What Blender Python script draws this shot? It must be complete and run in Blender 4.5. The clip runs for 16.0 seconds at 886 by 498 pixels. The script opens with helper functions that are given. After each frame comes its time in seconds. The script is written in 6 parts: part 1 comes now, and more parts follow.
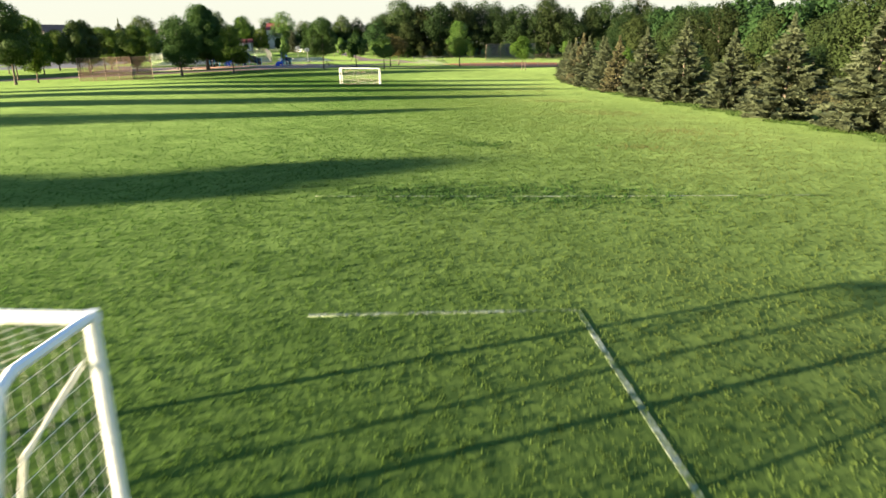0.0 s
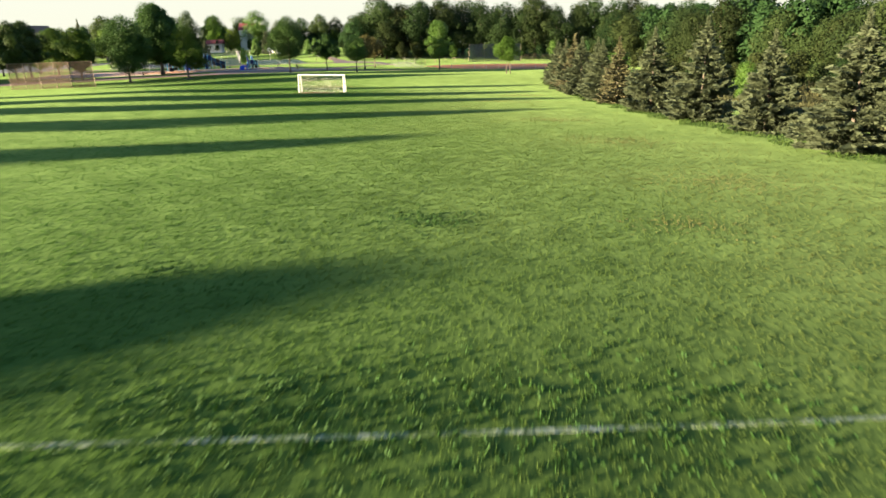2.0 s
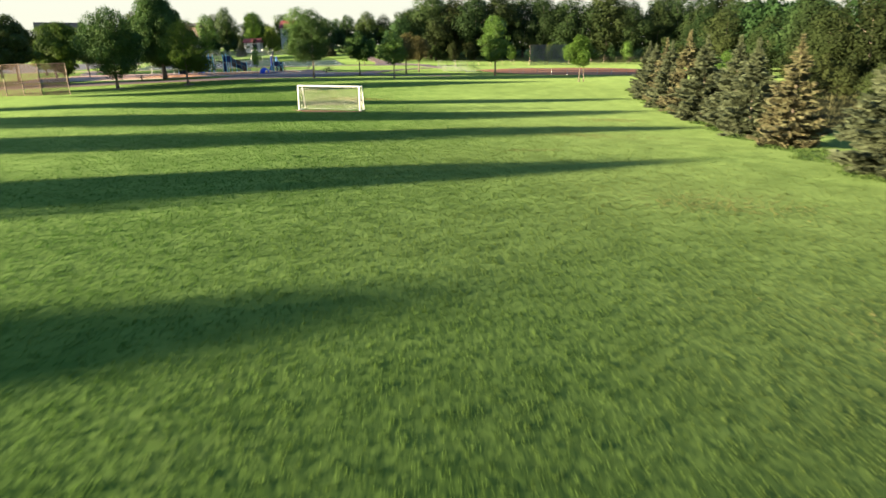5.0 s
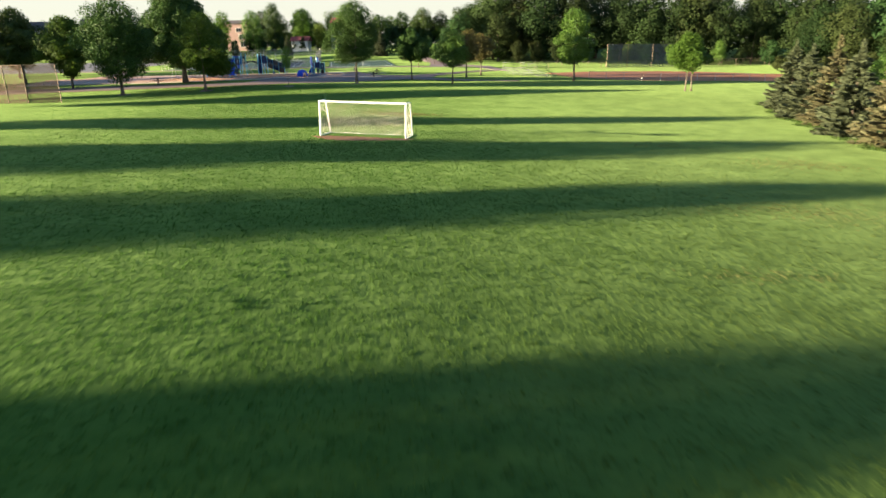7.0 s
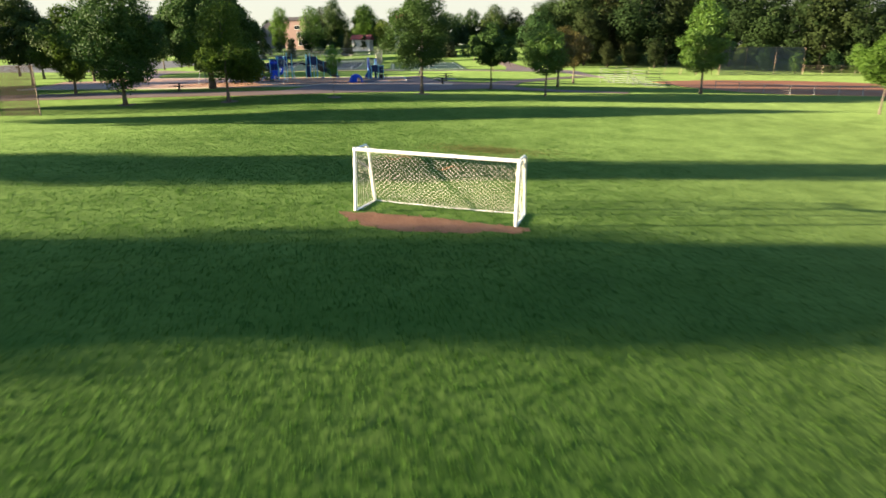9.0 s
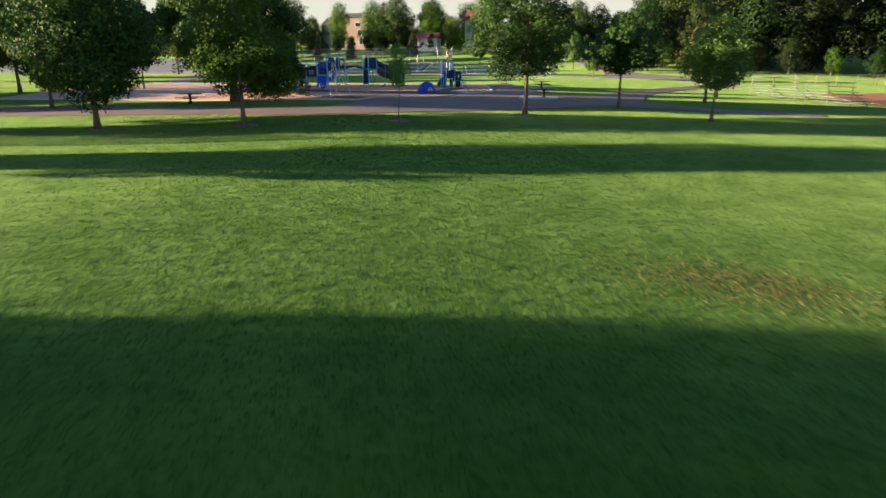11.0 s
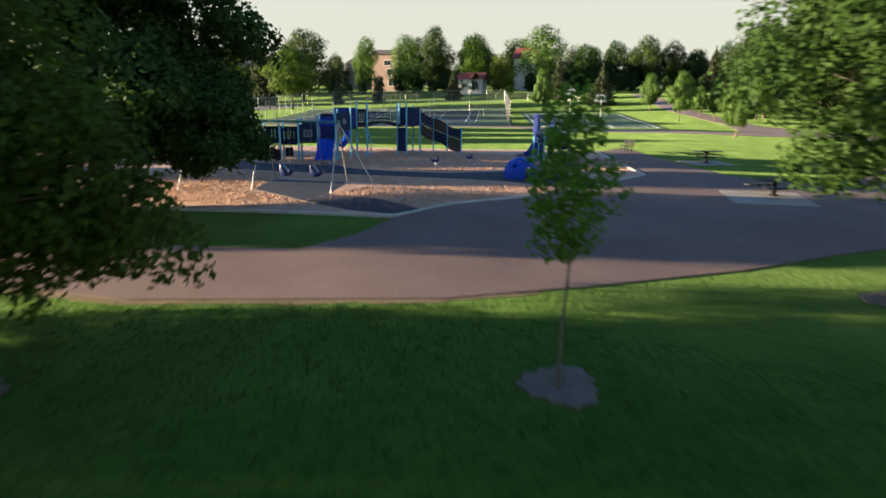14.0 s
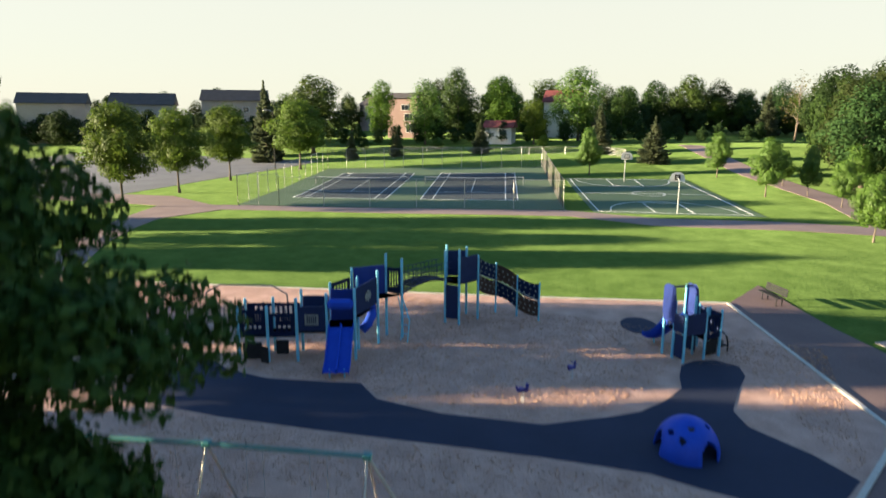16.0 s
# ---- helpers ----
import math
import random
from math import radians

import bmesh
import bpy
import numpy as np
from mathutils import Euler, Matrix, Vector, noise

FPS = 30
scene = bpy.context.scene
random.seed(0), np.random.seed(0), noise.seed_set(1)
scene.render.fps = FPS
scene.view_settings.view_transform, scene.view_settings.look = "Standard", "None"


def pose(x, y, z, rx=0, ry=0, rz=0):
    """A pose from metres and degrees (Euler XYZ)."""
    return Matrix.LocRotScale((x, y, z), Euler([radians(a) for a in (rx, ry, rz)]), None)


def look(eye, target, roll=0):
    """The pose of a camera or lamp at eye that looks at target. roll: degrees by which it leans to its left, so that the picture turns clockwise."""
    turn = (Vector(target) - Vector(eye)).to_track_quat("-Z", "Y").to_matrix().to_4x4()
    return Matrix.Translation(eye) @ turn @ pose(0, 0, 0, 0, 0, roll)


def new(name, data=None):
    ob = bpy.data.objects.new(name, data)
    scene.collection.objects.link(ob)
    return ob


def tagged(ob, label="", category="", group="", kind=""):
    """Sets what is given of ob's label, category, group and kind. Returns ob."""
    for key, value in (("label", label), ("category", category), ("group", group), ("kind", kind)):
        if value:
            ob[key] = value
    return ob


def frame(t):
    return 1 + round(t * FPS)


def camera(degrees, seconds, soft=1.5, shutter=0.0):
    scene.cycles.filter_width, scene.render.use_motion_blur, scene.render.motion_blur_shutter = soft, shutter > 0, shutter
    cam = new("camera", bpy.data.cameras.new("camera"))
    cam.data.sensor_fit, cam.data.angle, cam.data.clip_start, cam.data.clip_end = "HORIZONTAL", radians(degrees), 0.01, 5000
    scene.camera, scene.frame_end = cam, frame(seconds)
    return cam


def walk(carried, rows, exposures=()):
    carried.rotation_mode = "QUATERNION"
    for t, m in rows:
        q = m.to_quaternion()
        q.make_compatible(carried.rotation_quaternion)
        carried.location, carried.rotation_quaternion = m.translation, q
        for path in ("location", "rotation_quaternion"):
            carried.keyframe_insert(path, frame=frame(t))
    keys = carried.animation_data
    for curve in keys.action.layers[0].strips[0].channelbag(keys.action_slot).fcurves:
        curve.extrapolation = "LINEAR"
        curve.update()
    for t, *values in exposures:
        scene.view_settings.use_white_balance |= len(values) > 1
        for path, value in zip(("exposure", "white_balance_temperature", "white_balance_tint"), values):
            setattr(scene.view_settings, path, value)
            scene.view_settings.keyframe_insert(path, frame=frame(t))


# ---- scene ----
cam = camera(70.7, 16.0, soft=1.6, shutter=0.5)
PATH = [
    (0, (1.631, 0.608, 6.393), (1.577, 2.519, 5.803), -1.3),
    (0.5, (1.994, 3.013, 6.656), (1.941, 4.923, 6.065), -1.4),
    (1, (2.349, 5.774, 6.836), (2.303, 7.684, 6.244), -1.4),
    (1.5, (2.69, 8.887, 6.941), (2.653, 10.797, 6.348), -1.5),
    (2, (3.134, 12.467, 7.036), (3.117, 14.377, 6.442), -1.6),
    (2.5, (3.557, 16.287, 7.134), (3.579, 18.197, 6.538), -1.7),
    (3, (3.877, 20.386, 7.136), (3.91, 22.296, 6.541), -1.6),
    (3.5, (3.926, 24.412, 7.247), (3.953, 26.321, 6.651), -1.6),
    (4, (3.697, 28.63, 7.285), (3.66, 30.541, 6.692), -1.4),
    (6.3, (1.143, 49.79, 7.631), (0.856, 51.679, 7.042), -0.9),
    (6.5, (0.604, 51.791, 7.649), (0.306, 53.68, 7.059), -0.8),
    (7, (-0.533, 56.472, 7.739), (-0.868, 58.353, 7.15), -0.9),
    (7.5, (-1.899, 61.25, 7.82), (-2.277, 63.123, 7.232), -0.7),
    (8, (-3.341, 66.242, 7.94), (-3.762, 68.105, 7.352), -0.7),
    (8.5, (-4.987, 71.071, 8.051), (-5.444, 72.927, 7.463), -0.5),
    (9, (-6.924, 76.156, 8.134), (-7.434, 77.999, 7.547), -0.2),
    (9.5, (-9.096, 81.066, 8.272), (-9.659, 82.893, 7.687), 0.2),
    (10, (-11.424, 86.018, 8.369), (-12.039, 87.828, 7.784), 0.3),
    (10.2, (-12.509, 88.26, 8.302), (-13.14, 90.066, 7.718), 0.2),
    (12.3, (-22.994, 108.304, 8.869), (-23.722, 110.071, 8.279), 0.4),
    (12.5, (-24.073, 110.353, 8.915), (-24.81, 112.12, 8.335), 0.3),
    (13, (-26.622, 115.292, 8.894), (-27.369, 117.066, 8.354), 0.5),
    (13.5, (-29.356, 120.207, 9.065), (-30.109, 121.991, 8.561), 0.6),
    (14, (-32.145, 124.78, 9.017), (-32.902, 126.571, 8.548), 0.7),
    (14.5, (-34.944, 129.194, 9.034), (-35.71, 130.991, 8.604), 0.4),
    (15, (-37.771, 133.499, 9.801), (-38.543, 135.299, 9.4), 0.6),
    (15.5, (-40.051, 136.88, 11.924), (-40.834, 138.676, 11.521), 0.5),
    (16, (-41.07, 138.462, 14.61), (-41.866, 140.252, 14.206), 0.2),
]
walk(cam, [(t, look(eye, target, roll)) for t, eye, target, roll in PATH],
     [(0, 2.77), (4, 2.8), (7, 2.74), (9.5, 2.68), (12.5, 2.42), (13.5, 2.42), (14.5, 2.55), (15.5, 2.66), (16, 2.7)])


# ---- light: a low evening sun and a clear, hazy sky ----
SUN_EL, SHADE_DIR = 8.3, 23.0   # degrees: height of the sun; shadows fall this far from +x towards +y
sun_to = Vector((-math.cos(radians(SHADE_DIR)) * math.cos(radians(SUN_EL)),
                 -math.sin(radians(SHADE_DIR)) * math.cos(radians(SUN_EL)), math.sin(radians(SUN_EL))))
world = bpy.data.worlds.new("world")
scene.world = world
world.use_nodes = True
sky = world.node_tree.nodes.new("ShaderNodeTexSky")
sky.sky_type, sky.sun_disc = "NISHITA", False
sky.sun_elevation = radians(SUN_EL)
sky.sun_rotation = math.atan2(sun_to.x, sun_to.y)
sky.air_density, sky.dust_density, sky.ozone_density = 1.3, 0.4, 4.5
background = world.node_tree.nodes["Background"]
world.node_tree.links.new(sky.outputs[0], background.inputs[0])
background.inputs[1].default_value = 0.070
# pale evening haze all round, low over the horizon
wn, wl = world.node_tree.nodes, world.node_tree.links
haze = wn.new("ShaderNodeBackground")
haze.inputs[0].default_value, haze.inputs[1].default_value = (1.0, 0.985, 0.82, 1), 0.146
height = wn.new("ShaderNodeSeparateXYZ")
wl.new(wn.new("ShaderNodeTexCoord").outputs["Generated"], height.inputs[0])
fade = wn.new("ShaderNodeMapRange")
fade.interpolation_type = "SMOOTHSTEP"
fade.inputs["From Min"].default_value, fade.inputs["From Max"].default_value = 0.14, 0.52
fade.inputs["To Min"].default_value, fade.inputs["To Max"].default_value = 0.92, 0.0
wl.new(height.outputs[2], fade.inputs[0])
blend = wn.new("ShaderNodeMixShader")
wl.new(fade.outputs[0], blend.inputs[0])
wl.new(background.outputs[0], blend.inputs[1])
wl.new(haze.outputs[0], blend.inputs[2])
wl.new(blend.outputs[0], wn["World Output"].inputs[0])
sun_data = bpy.data.lights.new("sun", "SUN")
sun_data.energy, sun_data.angle, sun_data.color = 4.55, radians(0.53), (1.0, 0.83, 0.56)
sun = new("sun", sun_data)
sun.matrix_world = look(sun_to * 300, (0, 0, 0))


# ---- materials ----
def material(name, colours, rough=0.8, scale=1.0, fine=12.0, bump=0.0, metal=0.0, island=0.0, translucent=0.0,
             stretch=(1, 1, 1), objrand=0.0, spec=0.5, sheen=None, dry=None, vary=0.0):
    """A surface that goes through the given colours by noise at two scales, with relief."""
    m = bpy.data.materials.new(name)
    m.use_nodes = True
    nt = m.node_tree
    N, L = nt.nodes, nt.links
    b = N["Principled BSDF"]
    b.inputs["Roughness"].default_value = rough
    b.inputs["Metallic"].default_value = metal
    b.inputs["Specular IOR Level"].default_value = spec
    if sheen:
        b.inputs["Sheen Weight"].default_value = sheen[0]
        b.inputs["Sheen Roughness"].default_value = 0.55
    tc = N.new("ShaderNodeTexCoord")
    mp = N.new("ShaderNodeMapping")
    mp.inputs["Scale"].default_value = stretch
    L.new(tc.outputs["Object"], mp.inputs[0])
    big = N.new("ShaderNodeTexNoise")
    big.inputs["Scale"].default_value = scale
    big.inputs["Detail"].default_value = 5
    small = N.new("ShaderNodeTexNoise")
    small.inputs["Scale"].default_value = scale * fine
    small.inputs["Detail"].default_value = 4
    L.new(mp.outputs[0], big.inputs["Vector"])
    L.new(mp.outputs[0], small.inputs["Vector"])
    add = N.new("ShaderNodeMath")
    add.operation = "MULTIPLY_ADD"
    add.inputs[1].default_value = 0.5
    half = N.new("ShaderNodeMath")
    half.operation = "MULTIPLY"
    half.inputs[1].default_value = 0.5
    L.new(small.outputs["Fac"], half.inputs[0])
    L.new(big.outputs["Fac"], add.inputs[0])
    L.new(half.outputs[0], add.inputs[2])
    value = add.outputs[0]
    if island or objrand:
        if island:
            src = N.new("ShaderNodeNewGeometry").outputs["Random Per Island"]
        else:
            src = N.new("ShaderNodeObjectInfo").outputs["Random"]
        mix = N.new("ShaderNodeMix")
        mix.inputs[0].default_value = island or objrand
        L.new(value, mix.inputs[2])
        L.new(src, mix.inputs[3])
        value = mix.outputs[0]
    ramp = N.new("ShaderNodeValToRGB")
    els = ramp.color_ramp.elements
    n = len(colours)
    lo, hi = (0.32, 0.68) if not island else (0.1, 0.9)
    while len(els) < n:
        els.new(0.5)
    for k, c in enumerate(colours):
        els[k].position = lo + (hi - lo) * k / max(1, n - 1)
        els[k].color = (*c, 1)
    L.new(value, ramp.inputs[0])
    colour = ramp.outputs[0]
    if dry:
        # drier towards the spruces, in drifts
        sx = N.new("ShaderNodeSeparateXYZ")
        L.new(tc.outputs["Object"], sx.inputs[0])
        side = N.new("ShaderNodeMapRange")
        side.inputs["From Min"].default_value, side.inputs["From Max"].default_value = -8, 12
        L.new(sx.outputs[0], side.inputs[0])
        drift = N.new("ShaderNodeTexNoise")
        drift.inputs["Scale"].default_value, drift.inputs["Detail"].default_value = 0.09, 6
        L.new(tc.outputs["Object"], drift.inputs["Vector"])
        both = N.new("ShaderNodeMath")
        both.operation = "MULTIPLY"
        both.use_clamp = True
        L.new(side.outputs[0], both.inputs[0])
        L.new(drift.outputs["Fac"], both.inputs[1])
        pale = N.new("ShaderNodeMix")
        pale.data_type = "RGBA"
        L.new(both.outputs[0], pale.inputs["Factor"])
        L.new(colour, pale.inputs[6])
        pale.inputs[7].default_value = (*dry, 1)
        colour = pale.outputs[2]
    if vary:
        # each tree has its own tone
        rnd = N.new("ShaderNodeObjectInfo").outputs["Random"]
        tone = N.new("ShaderNodeHueSaturation")
        hue = N.new("ShaderNodeMapRange")
        hue.inputs["To Min"].default_value, hue.inputs["To Max"].default_value = 0.5 - 0.05 * vary, 0.5 + 0.035 * vary
        L.new(rnd, hue.inputs[0])
        lum = N.new("ShaderNodeMath")
        lum.operation = "FRACT"
        far = N.new("ShaderNodeMath")
        far.operation = "MULTIPLY"
        far.inputs[1].default_value = 7.31
        L.new(rnd, far.inputs[0])
        L.new(far.outputs[0], lum.inputs[0])
        val = N.new("ShaderNodeMapRange")
        val.inputs["To Min"].default_value, val.inputs["To Max"].default_value = 1 - 0.4 * vary, 1 + 0.4 * vary
        L.new(lum.outputs[0], val.inputs[0])
        L.new(hue.outputs[0], tone.inputs["Hue"])
        L.new(val.outputs[0], tone.inputs["Value"])
        L.new(colour, tone.inputs["Color"])
        colour = tone.outputs[0]
    L.new(colour, b.inputs["Base Color"])
    if sheen:
        # the nap of the turf: patches of duller and brighter blades
        patch = N.new("ShaderNodeTexNoise")
        patch.inputs["Scale"].default_value, patch.inputs["Detail"].default_value = 0.55, 8
        patch.inputs["Roughness"].default_value = 0.72
        L.new(tc.outputs["Object"], patch.inputs["Vector"])
        nap = N.new("ShaderNodeValToRGB")
        e = nap.color_ramp.elements
        e[0].position, e[1].position = 0.36, 0.66
        e[0].color = (*[c * 0.62 for c in sheen[1]], 1)
        e[1].color = (sheen[1][0] * 1.28, sheen[1][1] * 1.26, sheen[1][2] * 1.3, 1)
        L.new(patch.outputs["Fac"], nap.inputs[0])
        L.new(nap.outputs[0], b.inputs["Sheen Tint"])
    if bump:
        bp = N.new("ShaderNodeBump")
        bp.inputs["Strength"].default_value = 0.8
        bp.inputs["Distance"].default_value = bump
        L.new(small.outputs["Fac"], bp.inputs["Height"])
        L.new(bp.outputs[0], b.inputs["Normal"])
    if translucent:
        tl = N.new("ShaderNodeBsdfTranslucent")
        L.new(colour, tl.inputs[0])
        mx = N.new("ShaderNodeMixShader")
        mx.inputs[0].default_value = translucent
        L.new(b.outputs[0], mx.inputs[1])
        L.new(tl.outputs[0], mx.inputs[2])
        L.new(mx.outputs[0], N["Material Output"].inputs[0])
    return m


GRASS = [(0.012, 0.042, 0.005), (0.018, 0.055, 0.006), (0.027, 0.068, 0.008), (0.046, 0.084, 0.014)]
M_grass = material("turf", GRASS, 0.9, 0.22, 26, 0.034, spec=0.02, sheen=(0.31, (0.285, 0.42, 0.13)), dry=(0.086, 0.102, 0.030))
M_blade = material("grass blade", [(0.026, 0.080, 0.010), (0.037, 0.100, 0.013), (0.054, 0.120, 0.018), (0.083, 0.138, 0.028)], 0.6, 0.25, 9, island=0.3, translucent=0.45, spec=0.05, dry=(0.15, 0.15, 0.05))
M_weed = material("tall weed", [(0.035, 0.075, 0.012), (0.055, 0.10, 0.018), (0.09, 0.125, 0.03)], 0.6, 0.5, 8, island=0.6, translucent=0.3, spec=0.2)
M_meadow = material("dry meadow grass", [(0.05, 0.058, 0.02), (0.085, 0.085, 0.035), (0.13, 0.118, 0.055)], 0.8, 0.15, 9, island=0.4, translucent=0.2, spec=0.15)
M_dirt = material("bare earth", [(0.16, 0.075, 0.04), (0.24, 0.115, 0.065), (0.30, 0.16, 0.09)], 0.95, 0.9, 14, 0.03, spec=0.1)
M_soil = material("dry trodden soil", [(0.11, 0.085, 0.05), (0.17, 0.125, 0.075), (0.22, 0.165, 0.10)], 0.95, 1.2, 14, 0.02, spec=0.1)
M_clay = material("red infield clay", [(0.27, 0.10, 0.055), (0.36, 0.15, 0.08), (0.42, 0.20, 0.12)], 0.95, 0.15, 20, 0.01, spec=0.1)
M_line = material("worn field paint", [(0.05, 0.09, 0.014), (0.08, 0.12, 0.03), (0.22, 0.25, 0.16), (0.42, 0.44, 0.36)], 0.9, 1.1, 12, 0.02, spec=0.1)
# a paler asphalt than M_asphalt
M_path = material("pale asphalt footpath", [(0.185, 0.132, 0.122), (0.225, 0.160, 0.148), (0.27, 0.195, 0.178)], 0.92, 0.35, 45, 0.006, spec=0.25)
M_asphalt = material("old asphalt path", [(0.112, 0.074, 0.070), (0.146, 0.097, 0.091), (0.185, 0.125, 0.114)], 0.92, 0.35, 45, 0.006, spec=0.25)
M_lot = material("parking asphalt", [(0.09, 0.09, 0.10), (0.13, 0.13, 0.14), (0.17, 0.17, 0.17)], 0.9, 0.3, 30, 0.004, spec=0.3)
M_chips = material("wood chips", [(0.33, 0.200, 0.155), (0.45, 0.280, 0.218), (0.57, 0.37, 0.29)], 0.95, 1.0, 22, 0.04, spec=0.1)
M_rubber = material("poured rubber", [(0.015, 0.020, 0.040), (0.023, 0.030, 0.056)], 0.85, 0.6, 40, 0.004, spec=0.25)
M_mulch = material("bark mulch", [(0.09, 0.075, 0.066), (0.17, 0.14, 0.12)], 0.95, 3, 12, 0.03, spec=0.1)
M_chip = material("wood chip", [(0.33, 0.19, 0.13), (0.46, 0.285, 0.19), (0.60, 0.40, 0.28)], 0.9, 2, 5, island=0.7, spec=0.1)
M_concrete = material("kerb concrete", [(0.36, 0.32, 0.28), (0.46, 0.42, 0.36), (0.55, 0.50, 0.44)], 0.9, 1.2, 18, 0.006, spec=0.3)
M_slab = material("weathered slab concrete", [(0.20, 0.18, 0.165), (0.27, 0.24, 0.215), (0.33, 0.295, 0.26)], 0.9, 1.2, 18, 0.004, spec=0.2)
M_white = material("white goal paint", [(0.74, 0.73, 0.70), (0.80, 0.79, 0.76), (0.84, 0.83, 0.80)], 0.4, 2.5, 8, 0.001)
M_net = material("net cord", [(0.66, 0.63, 0.52), (0.78, 0.75, 0.63)], 0.8, 3, 6)
M_orange = material("faded orange cord", [(0.36, 0.15, 0.07), (0.45, 0.22, 0.11)], 0.8, 4, 6)
M_bark = material("bark", [(0.075, 0.060, 0.047), (0.13, 0.105, 0.082), (0.20, 0.165, 0.132)], 0.95, 3, 6, 0.02, stretch=(1, 1, 0.25), spec=0.15)
M_leaf = material("leaf green", [(0.034, 0.066, 0.009), (0.062, 0.108, 0.014), (0.098, 0.146, 0.022)], 0.6, 0.35, 6, island=0.5, translucent=0.48, spec=0.12, vary=0.4)
M_leaf_dark = material("leaf dark", [(0.019, 0.041, 0.008), (0.034, 0.064, 0.012), (0.054, 0.088, 0.018)], 0.6, 0.3, 6, island=0.5, translucent=0.3, spec=0.12, vary=0.6)
# darker than M_leaf: the big tree's backlit shade is put into the colour
M_leaf_deep = material("leaf deep green", [(0.021, 0.048, 0.010), (0.038, 0.080, 0.016), (0.062, 0.112, 0.023)], 0.6, 0.3, 6, island=0.5, translucent=0.25, spec=0.12)
M_leaf_bright = material("leaf bright", [(0.0330, 0.0759, 0.0079), (0.0594, 0.1221, 0.0132), (0.0990, 0.1650, 0.0231)], 0.55, 0.35, 6, island=0.5, translucent=0.28, spec=0.3)
M_leaf_lot = material("mid green leaf", [(0.040, 0.082, 0.012), (0.072, 0.130, 0.018), (0.110, 0.170, 0.028)], 0.6, 0.35, 6, island=0.5, translucent=0.45, spec=0.15, vary=0.4)
M_leaf_rust = material("leaf rust", [(0.0390, 0.0455, 0.0091), (0.0715, 0.0683, 0.0143), (0.1300, 0.0845, 0.0260)], 0.6, 0.35, 6, island=0.5, translucent=0.25, spec=0.25)
M_spruce = material("spruce needle", [(0.070, 0.090, 0.044), (0.098, 0.118, 0.060), (0.128, 0.146, 0.078)], 0.75, 0.5, 6, island=0.25, translucent=0.42, spec=0.25)
M_spruce_dry = material("drying spruce needle", [(0.065, 0.070, 0.033), (0.10, 0.098, 0.046), (0.15, 0.118, 0.06)], 0.75, 0.5, 6, island=0.5, translucent=0.12, spec=0.2)
M_leaf_wood = material("wood leaf", [(0.013, 0.027, 0.008), (0.025, 0.043, 0.013), (0.040, 0.060, 0.019)], 0.7, 0.2, 6, island=0.28, translucent=0.25, spec=0.06, vary=1.0)
M_galv = material("galvanised steel", [(0.34, 0.34, 0.33), (0.45, 0.45, 0.43)], 0.45, 4, 6, metal=0.6)
M_rust = material("weathered mesh wire", [(0.20, 0.14, 0.10), (0.30, 0.22, 0.16)], 0.7, 3, 6, metal=0.3)
M_brown_wire = material("brown weathered wire", [(0.085, 0.056, 0.040), (0.125, 0.085, 0.06)], 0.85, 3, 6, spec=0.15)
M_sky_post = material("light blue powder coat", [(0.13, 0.43, 0.60), (0.16, 0.49, 0.66)], 0.4, 3, 6)
M_navy = material("navy plastic", [(0.008, 0.017, 0.060), (0.013, 0.026, 0.085)], 0.55, 3, 8, spec=0.2)
M_blue = material("blue plastic", [(0.008, 0.045, 0.36), (0.012, 0.065, 0.46)], 0.5, 2, 8, spec=0.2)
M_midblue = material("mid blue plastic", [(0.006, 0.026, 0.17), (0.010, 0.036, 0.23)], 0.45, 3, 8, spec=0.3)
M_rider = material("violet plastic", [(0.022, 0.020, 0.16), (0.034, 0.030, 0.22)], 0.45, 3, 8)
M_brownp = material("brown plastic", [(0.085, 0.052, 0.042), (0.12, 0.076, 0.060)], 0.6, 3, 8, spec=0.2)
M_dot = material("pale hold", [(0.26, 0.29, 0.27), (0.36, 0.39, 0.36)], 0.6, 5, 5)
M_deck = material("coated deck", [(0.020, 0.022, 0.028), (0.034, 0.036, 0.042)], 0.8, 4, 10, 0.002, spec=0.1)
M_teal = material("teal steel", [(0.035, 0.18, 0.18), (0.05, 0.24, 0.23)], 0.4, 3, 6)
M_steel = material("dull grey steel", [(0.08, 0.085, 0.095), (0.13, 0.135, 0.145)], 0.6, 3, 6, metal=0.2, spec=0.3)
M_leaf_young = material("sapling leaf", [(0.07, 0.16, 0.016), (0.11, 0.22, 0.026), (0.15, 0.27, 0.045)], 0.6, 0.8, 6, island=0.4, translucent=0.58, spec=0.1)
M_seat = material("deep blue plastic", [(0.008, 0.014, 0.085), (0.012, 0.022, 0.12)], 0.42, 3, 8)
M_dry = material("dead grass blade", [(0.095, 0.105, 0.03), (0.135, 0.13, 0.045), (0.18, 0.165, 0.065)], 0.8, 1, 6, island=0.5, translucent=0.2, spec=0.1)
M_clover = material("clover leaf", [(0.024, 0.066, 0.010), (0.034, 0.082, 0.013)], 0.7, 1, 6, island=0.4, translucent=0.2, spec=0.2)
M_black = material("black rubber", [(0.010, 0.010, 0.011), (0.022, 0.022, 0.024)], 0.75, 5, 6, spec=0.15)
M_wood = material("weathered plank", [(0.030, 0.028, 0.027), (0.055, 0.050, 0.046), (0.085, 0.075, 0.066)], 0.85, 3, 10, 0.002, stretch=(1, 8, 8), spec=0.15)
M_court = material("court acrylic green", [(0.085, 0.125, 0.075), (0.105, 0.15, 0.09)], 0.9, 0.3, 25, spec=0.1)
